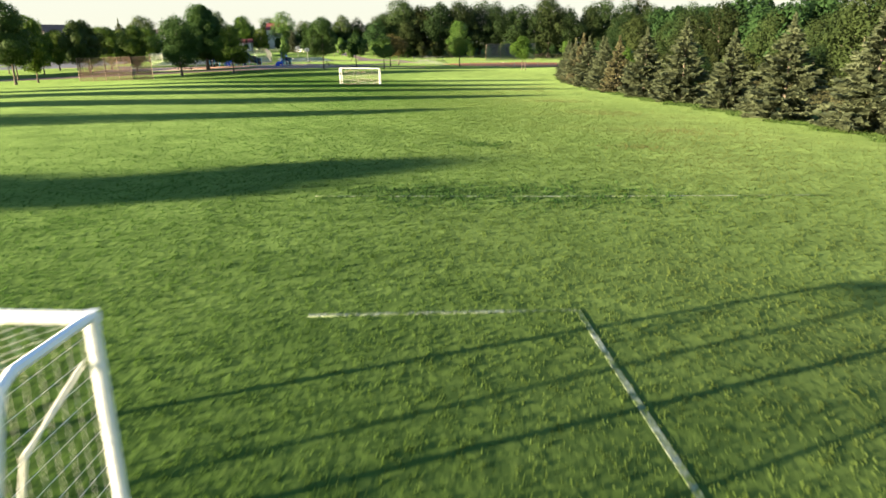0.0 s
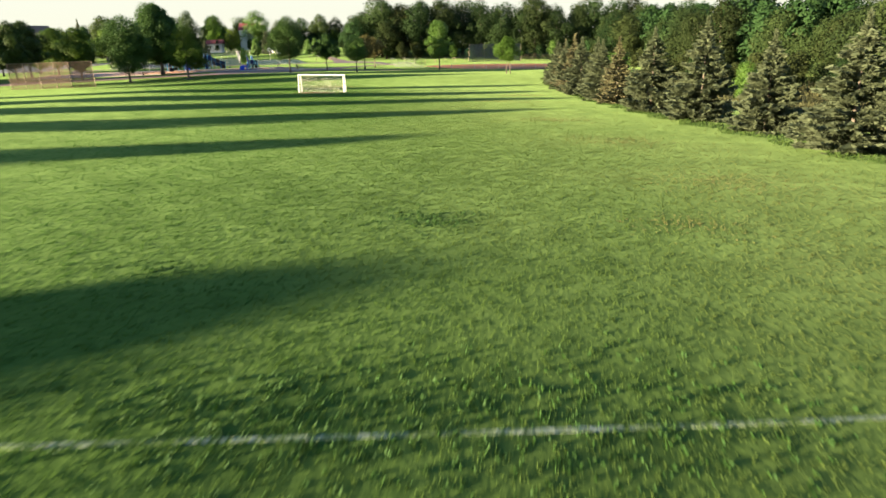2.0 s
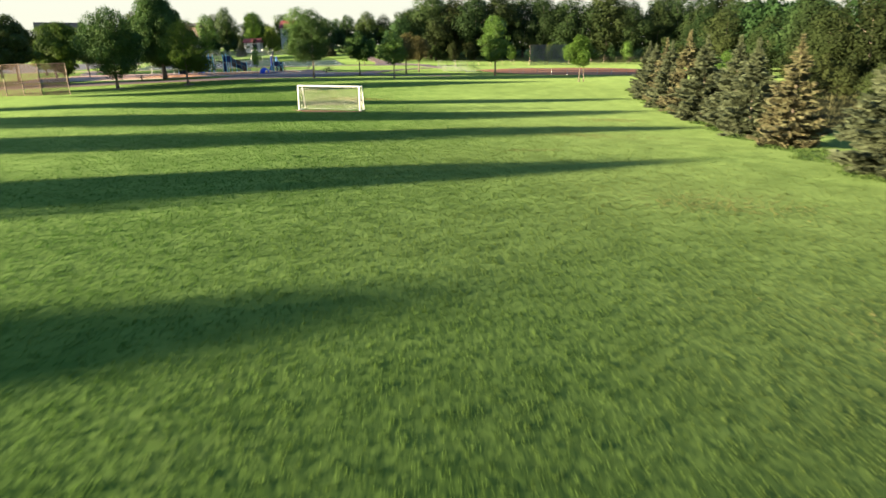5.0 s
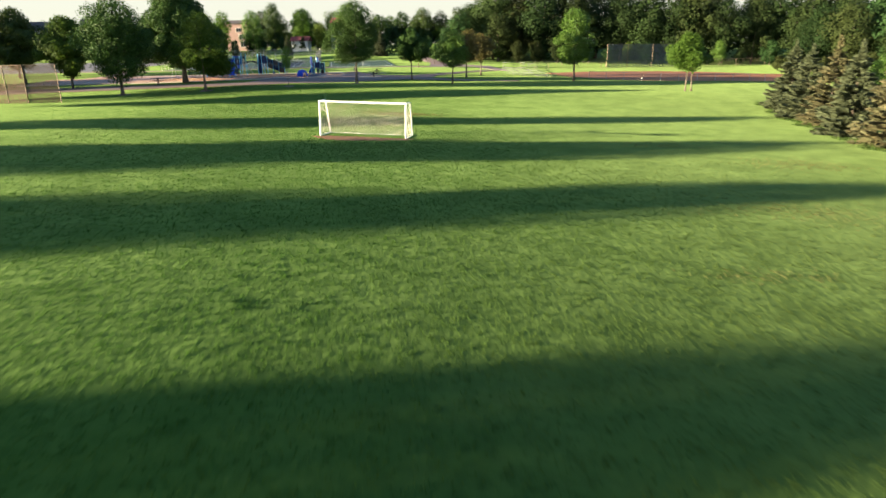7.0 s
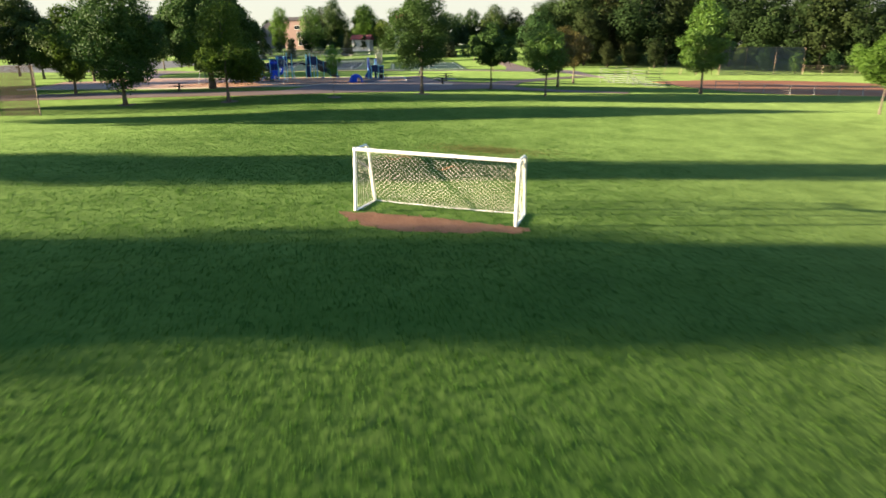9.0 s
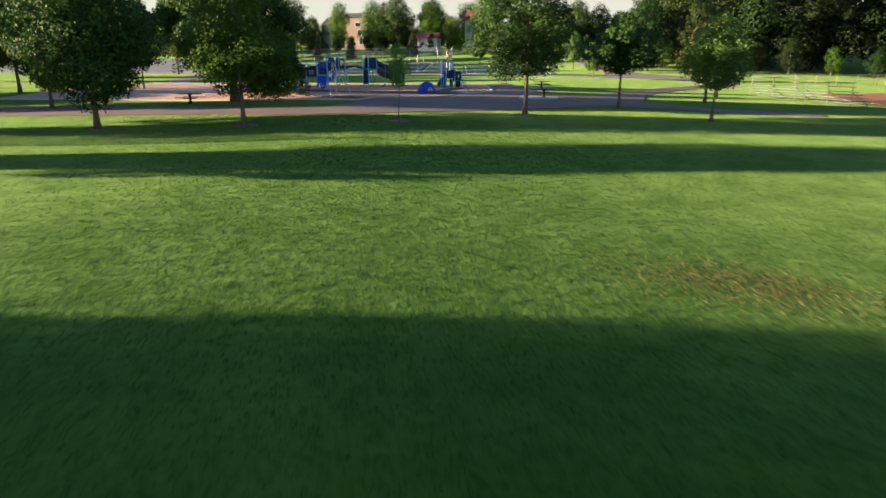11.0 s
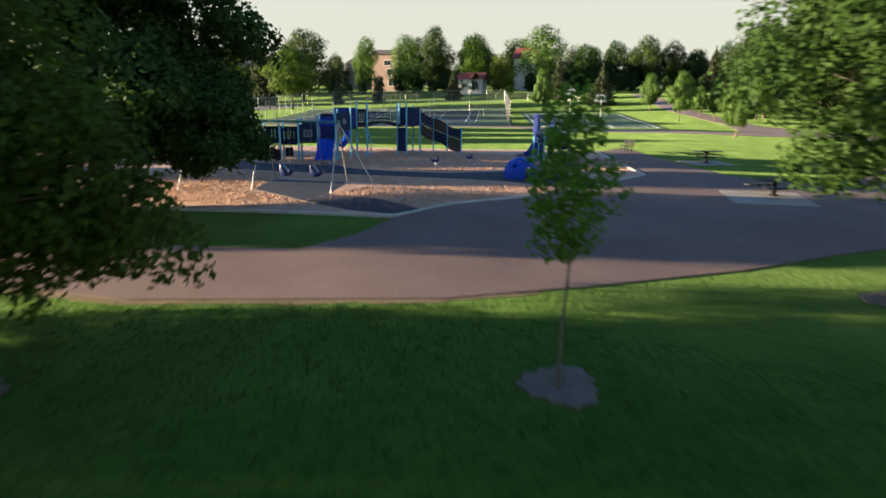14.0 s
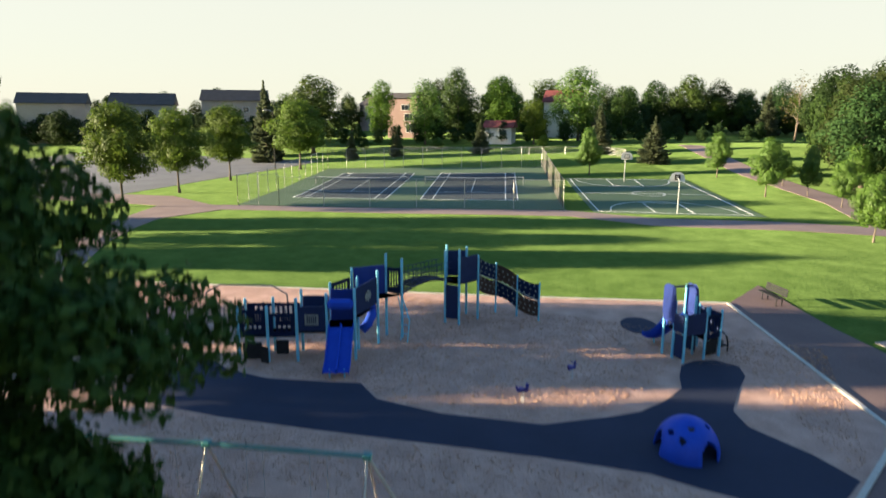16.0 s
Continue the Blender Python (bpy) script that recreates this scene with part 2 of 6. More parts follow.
M_court_in = material("court acrylic blue", [(0.050, 0.060, 0.066), (0.066, 0.078, 0.084)], 0.9, 0.3, 25, spec=0.1)
M_court_line = material("court paint", [(0.66, 0.67, 0.64), (0.78, 0.79, 0.76)], 0.7, 3, 6)
M_screen = material("brown wind screen", [(0.06, 0.05, 0.04), (0.09, 0.075, 0.06)], 0.9, 0.8, 12, 0.01)
M_roof = material("brown shingle", [(0.05, 0.04, 0.036), (0.085, 0.068, 0.06)], 0.9, 0.8, 14, 0.01)
M_roof_red = material("red shingle", [(0.13, 0.026, 0.024), (0.19, 0.042, 0.036)], 0.9, 0.8, 14, 0.01)
M_siding_pink = material("pale pink siding", [(0.25, 0.165, 0.145), (0.30, 0.20, 0.175)], 0.8, 0.6, 20)
M_siding_white = material("white siding", [(0.50, 0.49, 0.46), (0.58, 0.57, 0.54)], 0.8, 0.6, 20)
M_siding_grey = material("grey siding", [(0.20, 0.20, 0.215), (0.26, 0.26, 0.27)], 0.8, 0.6, 20)
M_siding_tan = material("tan siding", [(0.30, 0.26, 0.22), (0.38, 0.33, 0.28)], 0.8, 0.6, 20)
M_glass = material("window glass", [(0.02, 0.025, 0.03), (0.03, 0.035, 0.04)], 0.08, 1, 4, spec=0.8)


# ---- building helpers ----
from mathutils.geometry import tessellate_polygon


def unit(v):
    return v / np.maximum(np.linalg.norm(v, axis=-1, keepdims=True), 1e-9)


def empty(name, x, y, z, turn=0):
    ob = new(name)
    ob.matrix_world = pose(x, y, z, 0, 0, turn)
    ob.empty_display_size = 0.3
    return ob


def mesh_of(name, verts, faces, mat, smooth=False):
    me = bpy.data.meshes.new(name)
    me.from_pydata(verts, [], faces)
    me.materials.append(mat)
    if smooth:
        me.polygons.foreach_set("use_smooth", [True] * len(me.polygons))
    me.update()
    return me


def fast_mesh(name, verts, corners, mat):
    """verts (N, 3), corners (M, k): a mesh of M faces with k corners each."""
    me = bpy.data.meshes.new(name)
    n, k = corners.shape
    me.vertices.add(len(verts))
    me.vertices.foreach_set("co", np.ascontiguousarray(verts, np.float32).ravel())
    me.loops.add(n * k)
    me.loops.foreach_set("vertex_index", np.ascontiguousarray(corners, np.int32).ravel())
    me.polygons.add(n)
    me.polygons.foreach_set("loop_start", np.arange(0, n * k, k, dtype=np.int32))
    me.update(calc_edges=True)
    me.materials.append(mat)
    return me


def part(name, bm, mat, parent=None, label="", smooth=False):
    """Links a bmesh, or a mesh, as one object under parent."""
    if isinstance(bm, bmesh.types.BMesh):
        me = bpy.data.meshes.new(name)
        bmesh.ops.recalc_face_normals(bm, faces=bm.faces)
        bm.to_mesh(me)
        bm.free()
        me.materials.append(mat)
        if smooth:
            me.polygons.foreach_set("use_smooth", [True] * len(me.polygons))
    else:
        me = bm
    ob = new(name, me)
    if parent is not None:
        ob.parent = parent
    return tagged(ob, label)


def box(bm, cx, cy, cz, sx, sy, sz, turn=0, bevel=0.0, tilt=0):
    made = bmesh.ops.create_cube(bm, size=1)["verts"]
    for v in made:
        v.co = Vector((v.co.x * sx, v.co.y * sy, v.co.z * sz))
    if bevel:
        edges = list({e for v in made for e in v.link_edges})
        res = bmesh.ops.bevel(bm, geom=edges, offset=bevel, segments=1, affect="EDGES")
        made = list({v for f in res["faces"] for v in f.verts} | {v for v in made if v.is_valid})
    m = pose(cx, cy, cz, tilt, 0, turn)
    for v in made:
        v.co = m @ v.co
    return bm


def tube(bm, pts, radii, sides=8, cap=True):
    """A tube along the points; radii: one, or one for each point."""
    pts = [Vector(p) for p in pts]
    if not hasattr(radii, "__len__"):
        radii = [radii] * len(pts)
    rings, up = [], None
    for k, p in enumerate(pts):
        d = (pts[min(k + 1, len(pts) - 1)] - pts[max(k - 1, 0)]).normalized()
        if up is None:
            up = Vector((1, 0, 0)) if abs(d.x) < 0.8 else Vector((0, 1, 0))
        a = d.cross(up).normalized()
        b = d.cross(a).normalized()
        up = a.cross(d)
        rings.append([bm.verts.new(p + (a * math.cos(s) + b * math.sin(s)) * radii[k])
                      for s in (2 * math.pi * j / sides for j in range(sides))])
    for r, s in zip(rings, rings[1:]):
        for j in range(sides):
            bm.faces.new((r[j], r[(j + 1) % sides], s[(j + 1) % sides], s[j]))
    if cap:
        bm.faces.new(rings[0][::-1])
        bm.faces.new(rings[-1])
    return bm


# ---- terrain ----
KNOT_Y = [-60, -40, 0, 11, 20, 33, 50, 68, 97, 115, 122, 128, 131, 135, 140, 146, 152, 160, 175, 203, 224, 235, 260, 330, 2000]
KNOT_Z = [1.7, 1.8, 2.0, 2.12, 2.28, 2.5, 2.5, 2.53, 2.32, 2.28, 2.4, 2.82, 3.1, 3.45, 3.55, 3.58, 3.8, 3.95, 4.1, 4.78, 5.69, 6.5, 9.2, 12, 14]


def gz(x, y):
    """Height of the ground: it climbs away from the field and falls towards the spruces."""
    x, y = np.asarray(x, float), np.asarray(y, float)
    z = sum(np.interp(y + o, KNOT_Y, KNOT_Z) for o in (-3, -1.5, 0, 1.5, 3)) / 5
    z = z - 0.03 * np.clip(x, -35, 40) + 0.03 * np.sin(x * 0.21 + 1) * np.sin(y * 0.17)
    z = z + 0.43 * np.clip((-36 - x) / 5, 0, 1) * np.exp(-((y - 146) / 5.0) ** 2)
    return z if z.ndim else float(z)


def spread(near_lo, near_hi, step, far_lo, far_hi, far_n):
    a = np.arange(near_lo, near_hi + 1e-6, step)
    lo = near_lo - np.geomspace(step, near_lo - far_lo, far_n)[::-1]
    hi = near_hi + np.geomspace(step, far_hi - near_hi, far_n)
    return np.concatenate([lo, a, hi])


gx, gy = spread(-70, 40, 1.0, -1500, 1500, 40), spread(-14, 262, 1.0, -900, 2200, 40)
XX, YY = np.meshgrid(gx, gy)
rngT = np.random.default_rng(5)
ZZ = gz(XX, YY)
verts = np.stack([XX.ravel(), YY.ravel(), ZZ.ravel()], 1)
idx = np.arange(len(verts)).reshape(XX.shape)
quads = np.stack([idx[:-1, :-1].ravel(), idx[:-1, 1:].ravel(), idx[1:, 1:].ravel(), idx[1:, :-1].ravel()], 1)
ground_me = fast_mesh("ground", verts, quads, M_grass)
ground_me.polygons.foreach_set("use_smooth", [True] * len(ground_me.polygons))
ground = tagged(new("ground", ground_me), "mown green park turf with long evening shadows", "ground", kind="structure")


def draped(name, outline, mat, dz=0.03, label="", category="", kind="structure", cell=2.0, parent=None):
    """A sheet with the given outline that lies on the ground, dz above it, with a turned-down edge."""
    bm = bmesh.new()
    corners = [bm.verts.new((x, y, 0)) for x, y in outline]
    for tri in tessellate_polygon([[Vector((x, y, 0)) for x, y in outline]]):
        bm.faces.new([corners[i] for i in tri])
    xs, ys = [p[0] for p in outline], [p[1] for p in outline]
    for lo, hi, axis in ((min(xs), max(xs), 0), (min(ys), max(ys), 1)):
        c = math.ceil(lo / cell) * cell
        while c < hi:
            co, no = [0, 0, 0], [0, 0, 0]
            co[axis], no[axis] = c, 1
            bmesh.ops.bisect_plane(bm, geom=bm.verts[:] + bm.edges[:] + bm.faces[:], plane_co=co, plane_no=no)
            c += cell
    rim = [e for e in bm.edges if len(e.link_faces) == 1]
    made = bmesh.ops.extrude_edge_only(bm, edges=rim)["geom"]
    low = {v for v in made if isinstance(v, bmesh.types.BMVert)}
    for f in bm.faces:
        f.smooth = True
    for e in rim:
        e.smooth = False
    for v in bm.verts:
        v.co.z = gz(v.co.x, v.co.y) + (dz if v not in low else -0.08)
    ob = part(name, bm, mat, parent)
    return tagged(ob, label, category, kind=kind)


def strip(a, b, w):
    """The outline of a straight band of width w from a to b."""
    dx, dy = b[0] - a[0], b[1] - a[1]
    n = math.hypot(dx, dy)
    px, py = -dy / n * w / 2, dx / n * w / 2
    return [(a[0] - px, a[1] - py), (b[0] - px, b[1] - py), (b[0] + px, b[1] + py), (a[0] + px, a[1] + py)]

# ---- paths, playground bed, courts and fields ----
draped("path", [(-120, 113), (-80, 125.2), (-62, 130.2), (-48.9, 133.9), (-44.1, 134.5), (-40.6, 135.9), (-37.4, 137.3), (-34.7, 139.5),
                (-30.9, 143.4), (-28.4, 146.5), (-22.6, 152.4), (-14.5, 152.6), (-6, 154.0), (-6, 156.4), (-14.6, 155.8), (-20.2, 157.6),
                (-20.6, 168.0), (-17.6, 178), (-12, 190), (-14.6, 191), (-20.0, 180), (-24.0, 168.5), (-25.4, 162.0), (-31.0, 163.5), (-33.6, 167.7), (-35.7, 171.3),
                (-38.6, 178), (-40.2, 173.5), (-35.3, 160.6), (-41.9, 143.7), (-42.1, 141.5), (-42.9, 139.4), (-45.4, 138.7), (-48.6, 137.7),
                (-52.7, 137.2), (-63.3, 134.6), (-80, 129.4), (-120, 117)],
       M_asphalt, 0.035, "wide worn asphalt park path and plaza beside the playground", "path", cell=1.0)
BED = [(-42.0, 143.7), (-35.4, 160.6), (-40.2, 173.4), (-49.7, 170.5), (-69.1, 164.9), (-82, 161.8), (-76, 136.4), (-53.0, 141.5)]
draped("playground_bed", BED, M_chips, 0.05, "playground bed of tan wood chips", "playground bed")
draped("rubber_path", [(-60.5, 157.0), (-58.2, 156.1), (-56.2, 156.0), (-53.8, 156.7), (-52.7, 157.1), (-51.5, 156.2), (-49.0, 156.15), (-45.7, 156.8), (-43.8, 158.2), (-42.9, 159.0), (-42.2, 160.2), (-41.75, 161.5), (-41.9, 162.6), (-41.9, 163.7),
                       (-41.5, 164.4), (-40.7, 164.85), (-39.8, 164.5), (-39.6, 163.6), (-39.9, 161.8), (-40.05, 160.3), (-39.6, 159.3), (-37.9, 158.2), (-36.9, 157.2), (-37.9, 154.9), (-40.9, 155.1), (-42.2, 155.3), (-45.15, 154.9),
                       (-48.2, 154.3), (-52.1, 153.5), (-55.5, 152.9), (-60.5, 152.5)], M_rubber, 0.066, "dark poured rubber path across the playground bed", "rubber surface", cell=1.5)
draped("rubber_pad", [(-49.9, 146.1), (-51.6, 149.6), (-48.2, 150.6), (-47.2, 148.2), (-46.6, 146.3), (-44.0, 146.2), (-41.5, 144.9), (-42.0, 143.95), (-44.1, 144.0), (-46.6, 144.8)],
       M_rubber, 0.066, "dark poured rubber pad under the bucket swings", "rubber surface", cell=1.5)
draped("rubber_pad", [(-44.05 + 0.85 * math.cos(a) - 0.25 * math.sin(a), 168.0 + 1.15 * math.sin(a) + 0.1 * math.cos(a)) for a in (2 * math.pi * k / 18 for k in range(18))], M_rubber, 0.066, "dark rubber mat at the foot of a slide", "rubber surface", cell=1.5)
draped("footpath", [(-96.5, 187.2), (-94.0, 181.5), (-91.0, 175.5), (-87.2, 170.2), (-82.0, 164.6), (-77.0, 157.5), (-74.6, 158.6), (-79.2, 165.4), (-84.6, 171.5), (-88.0, 176.8), (-90.0, 181.5), (-88.0, 187.5)], M_path, 0.032, "narrow asphalt footpath across the grass", "path")
draped("parking_lot", [(-170, 178), (-108, 186.5), (-109, 207), (-107, 232), (-170, 236)], M_lot, 0.02, "grey asphalt parking lot beyond the trees", "parking lot")

# concrete kerb of the playground, in cast lengths
def kerb_run(points, owner):
    for a, b in zip(points, points[1:]):
        n = max(1, round(math.dist(a, b) / 3.0))
        for k in range(n):
            p = [a[i] + (b[i] - a[i]) * (k + 0.004) / n for i in (0, 1)]
            q = [a[i] + (b[i] - a[i]) * (k + 0.996) / n for i in (0, 1)]
            bm = bmesh.new()
            for s, e in ((p, q),):
                o = strip(s, e, 0.19)
                lo = [bm.verts.new((x, y, gz(x, y) - 0.1)) for x, y in o]
                hi = [bm.verts.new((x, y, gz(x, y) + 0.10)) for x, y in strip(s, e, 0.16)]
                bm.faces.new(hi)
                for j in range(4):
                    bm.faces.new((lo[j], lo[(j + 1) % 4], hi[(j + 1) % 4], hi[j]))
            part("kerb_stone", bm, M_concrete, owner)


kerb = tagged(new("kerb"), "pale concrete kerb round the playground bed", "kerb", kind="structure")
kerb_run([(-76, 136.4), (-53.0, 141.5), (-47.2, 142.75), (-42.0, 143.7), (-35.35, 160.6), (-40.2, 173.45), (-49.7, 170.55), (-69.1, 164.95), (-82, 161.8)], kerb)

# worn white lines on the field
lines = tagged(new("field_lines"), "faded white painted lines on the soccer field", "field marking", kind="structure")
for k, (a, b) in enumerate([((-1.0, 10.5), (3.7, 10.9)), ((3.7, 10.9), (4.15, 5.2)), ((-2.8, 19.4), (6.0, 19.9)), ((6.0, 19.9), (13.5, 20.45))]):
    draped("painted_line", strip(a, b, 0.10), M_line, 0.012, parent=lines)

rngG = np.random.default_rng(17)


def ragged(outline, step=0.22, rough=0.09):
    """The outline in short steps, each shifted a little, as bare earth frays into grass."""
    pts = []
    for a, b in zip(outline, outline[1:] + outline[:1]):
        n = max(1, int(math.dist(a, b) / step))
        pts += [(a[0] + (b[0] - a[0]) * k / n + rngG.normal() * rough, a[1] + (b[1] - a[1]) * k / n + rngG.normal() * rough) for k in range(n)]
    return pts


draped("goal_mouth", ragged([(-16.5, 96.35), (-15.7, 96.4), (-13.3, 96.7), (-11.6, 96.6), (-10.05, 96.5), (-9.4, 96.5), (-9.7, 95.75), (-10.8, 95.3), (-11.8, 95.0), (-12.9, 94.75), (-13.9, 94.5), (-14.8, 94.85), (-15.7, 95.55)]),
       M_dirt, 0.006, "worn red-brown earth in front of the soccer goal", "bare earth")
draped("worn_edge", ragged([(-62, 129.95), (-48.9, 133.6), (-44.1, 134.2), (-40.6, 135.65), (-37.4, 137.05), (-35.6, 138.5), (-35.4, 138.85), (-37.4, 137.4), (-40.6, 136.0), (-44.1, 134.6), (-48.9, 134.0), (-62, 130.3)], 0.3, 0.05),
       M_soil, 0.010, "strip of worn earth along the edge of the path", "bare earth")
draped("infield", [(-2.5, 183), (2, 173), (7.5, 165.6), (13, 163.6), (25, 168), (46, 174), (46, 195), (30, 200), (20, 199.5), (7, 192)], M_clay, 0.02, "red clay infield of a ball diamond", "infield")

# tennis courts, with their own frame: u along the near fence, v away from it
TU, TV = Vector((math.cos(radians(16)), math.sin(radians(16)))), Vector((-math.sin(radians(18.5)), math.cos(radians(18.5))))
T0 = Vector((-88.6, 190.8))


def tcourt(u, v):
    p = T0 + TU * u + TV * v
    return (p.x, p.y)


draped("path_behind", [(-114, 185.5), (-99.5, 187.2), tcourt(-2, -3.1), tcourt(14, -3.3), tcourt(34.9, -3.6), (-46.3, 195.2), (-28.6, 198.3), (-19, 203.5), (-12, 190), (-9.4, 189.0), (-15.5, 207),
                (-26.5, 214), (-36, 236), (-45, 262), (-49, 262), (-39.5, 235), (-31.0, 214.5), (-28.9, 202.2), (-40, 200.4), (-46, 199.0), tcourt(34.9, -0.25), tcourt(14, -0.25), tcourt(-3, -0.25), (-101, 193.6), (-115, 191)],
       M_path, 0.03, "asphalt footpath along the sports courts", "path")
draped("tennis_pad", [tcourt(0, 0), tcourt(34.9, 0), tcourt(34.9, 35.5), tcourt(0, 35.5)], M_court, 0.04, "green acrylic pad of two tennis courts", "tennis court")
tennis_lines = tagged(new("tennis_lines"), "white painted lines of the tennis courts", "court marking", kind="structure")
for cu in (4.2, 19.2):
    v0 = 5.9
    draped("playing_surface", [tcourt(cu, v0), tcourt(cu + 10.97, v0), tcourt(cu + 10.97, v0 + 23.77), tcourt(cu, v0 + 23.77)], M_court_in, 0.05,
           "blue-grey acrylic playing surface", parent=tennis_lines)
    for u in (0, 1.37, 9.6, 10.97):
        draped("painted_line", strip(tcourt(cu + u, v0), tcourt(cu + u, v0 + 23.77), 0.10), M_court_line, 0.06, parent=tennis_lines)
    draped("painted_line", strip(tcourt(cu + 5.485, v0 + 5.5), tcourt(cu + 5.485, v0 + 18.3), 0.08), M_court_line, 0.06, parent=tennis_lines)
    for v, a, b in ((0, 0, 10.97), (5.5, 1.37, 9.6), (18.3, 1.37, 9.6), (23.77, 0, 10.97)):
        draped("painted_line", strip(tcourt(cu + a, v0 + v), tcourt(cu + b, v0 + v), 0.06), M_court_line, 0.064, parent=tennis_lines)

# basketball court
B0 = Vector((-51.9, 200.9))
BU, BV = Vector((math.cos(radians(11.5)), math.sin(radians(11.5)))), Vector((-math.sin(radians(19.5)), math.cos(radians(19.5))))


def bcourt(u, v):
    p = B0 + BU * u + BV * v
    return (p.x, p.y)


draped("basketball_pad", [bcourt(-0.6, -0.8), bcourt(15.0, -0.8), bcourt(15.0, 25.0), bcourt(-0.6, 25.0)], M_court, 0.04, "green acrylic basketball court", "basketball court")
ball_lines = tagged(new("basketball_lines"), "white painted lines of the basketball court", "court marking", kind="structure")
runs = [((0, 0), (0, 24.5)), ((14.2, 0), (14.2, 24.5)), ((0, 0), (14.2, 0)), ((0, 24.5), (14.2, 24.5)), ((0, 12.2), (14.2, 12.2)),
        ((5.4, 0), (5.4, 5.8)), ((9.0, 0), (9.0, 5.8)), ((5.4, 5.8), (9.0, 5.8)), ((4.8, 24.5), (4.8, 18.7)), ((8.4, 24.5), (8.4, 18.7)), ((4.8, 18.7), (8.4, 18.7))]
for a, b in runs:
    draped("painted_line", strip(bcourt(*a), bcourt(*b), 0.06 if a[1] == b[1] else 0.09), M_court_line, 0.055, parent=ball_lines)
for cu, cv, r, a0, a1 in ((7.2, 0.8, 5.9, 0, 180), (6.6, 23.6, 5.9, 180, 360), (7.5, 12.2, 1.8, 0, 360)):
    n = 16
    inner = [bcourt(cu + (r - 0.06) * math.cos(radians(a0 + (a1 - a0) * k / n)), cv + (r - 0.06) * math.sin(radians(a0 + (a1 - a0) * k / n))) for k in range(n + 1)]
    outer = [bcourt(cu + (r + 0.06) * math.cos(radians(a0 + (a1 - a0) * k / n)), cv + (r + 0.06) * math.sin(radians(a0 + (a1 - a0) * k / n))) for k in range(n + 1)]
    bm = bmesh.new()
    A = [bm.verts.new((x, y, gz(x, y) + 0.06)) for x, y in inner]
    B = [bm.verts.new((x, y, gz(x, y) + 0.06)) for x, y in outer]
    for k in range(n):
        bm.faces.new((A[k], B[k], B[k + 1], A[k + 1]))
    part("painted_arc", bm, M_court_line, ball_lines)


# ---- trees ----
def leaves(name, centres, out, size, mat, rng, aspect=0.6, single=False):
    """A mesh of small pointed leaves, one at each centre; single: of one triangle each."""
    n = len(centres)
    nrm = unit(out * (1.0 if single else 0.75) + rng.normal(size=(n, 3)) * (0.3 if single else 0.55) + np.array([0, 0, 0.2]))
    t = unit(np.cross(nrm, rng.normal(size=(n, 3))))
    b = np.cross(nrm, t)
    s = (size * rng.uniform(0.65, 1.35, n))[:, None]
    bend = nrm * s * 0.18
    if single:
        v = np.stack([centres - t * s + b * s * 0.5, centres - t * s * 0.7 - b * s * 0.7, centres + t * s], 1).reshape(-1, 3)
        return fast_mesh(name, v, np.arange(3 * n).reshape(-1, 3), mat)
    v = np.stack([centres - t * s, centres + b * s * aspect + bend, centres + t * s, centres - b * s * aspect + bend], 1).reshape(-1, 3)
    k = np.arange(n)[:, None] * 4
    tri = np.concatenate([k + np.array([[0, 1, 2]]), k + np.array([[0, 2, 3]])], 1).reshape(-1, 3)
    return fast_mesh(name, v, tri, mat)


def crown_points(rng, n, rx, z0, z1, lobes=26, droop=0.0, top=0.55):
    """Points and outward directions on an uneven crown: leafy lobes spread over an egg between heights z0 and z1, round a core."""
    h = z1 - z0
    k = np.arange(lobes)
    zf = np.clip(1 - 2 * (k + 0.5) / lobes + rng.normal(size=lobes) * 0.10, -1, 1)
    phi = k * 2.39996 + rng.normal(size=lobes) * 0.25
    wide = np.sqrt(np.maximum(0, 1 - np.abs(zf) ** np.where(zf > 0, 2.0, 3.6))) * (1 - (1 - top) * np.maximum(zf, 0) ** 0.8)
    rad = rng.uniform(0.36, 0.96, lobes)
    c = np.stack([np.cos(phi) * wide * rx * rad, np.sin(phi) * wide * rx * rad, zf * h / 2 * rng.uniform(0.62, 0.86, lobes)], 1)
    lr = rng.uniform(0.45, 1.45, lobes) * min(0.42, 1.75 / math.sqrt(lobes)) * min(rx, h / 2)
    core = np.stack([rng.normal(size=7) * 0.16 * rx, rng.normal(size=7) * 0.16 * rx, np.linspace(-0.55, 0.6, 7) * h / 2], 1)
    c, lr = np.concatenate([core, c]), np.concatenate([np.full(7, 0.42 * min(rx, h / 2)), lr])
    w = lr ** 2
    m = int(n * 2.2)
    pick = rng.choice(len(c), m, p=w / w.sum())
    d = unit(rng.normal(size=(m, 3)))
    r = lr[pick] * rng.uniform(0.62, 1.12, m) * (1 + 0.16 * np.sin(d[:, 0] * 7 + pick) * np.cos(d[:, 1] * 6 + pick * 2))
    p = c[pick] + d * r[:, None] * np.array([1, 1, 0.82])
    buried = np.zeros(m, bool)
    for q in range(len(c)):
        buried |= (((p - c[q]) ** 2).sum(1) < (0.55 * lr[q]) ** 2) & (pick != q)
    keep = np.flatnonzero(~buried)[:n]
    p, d = p[keep], d[keep]
    p[:, 2] -= droop * np.maximum(0, np.hypot(p[:, 0], p[:, 1]) / rx - 0.5) * h
    p[:, 2] += z0 + h / 2
    o = unit(d * 0.75 + unit(p - np.array([0, 0, z0 + h * 0.45])) * 0.45)
    return p, o, c[7:] + np.array([0, 0, z0 + h / 2])


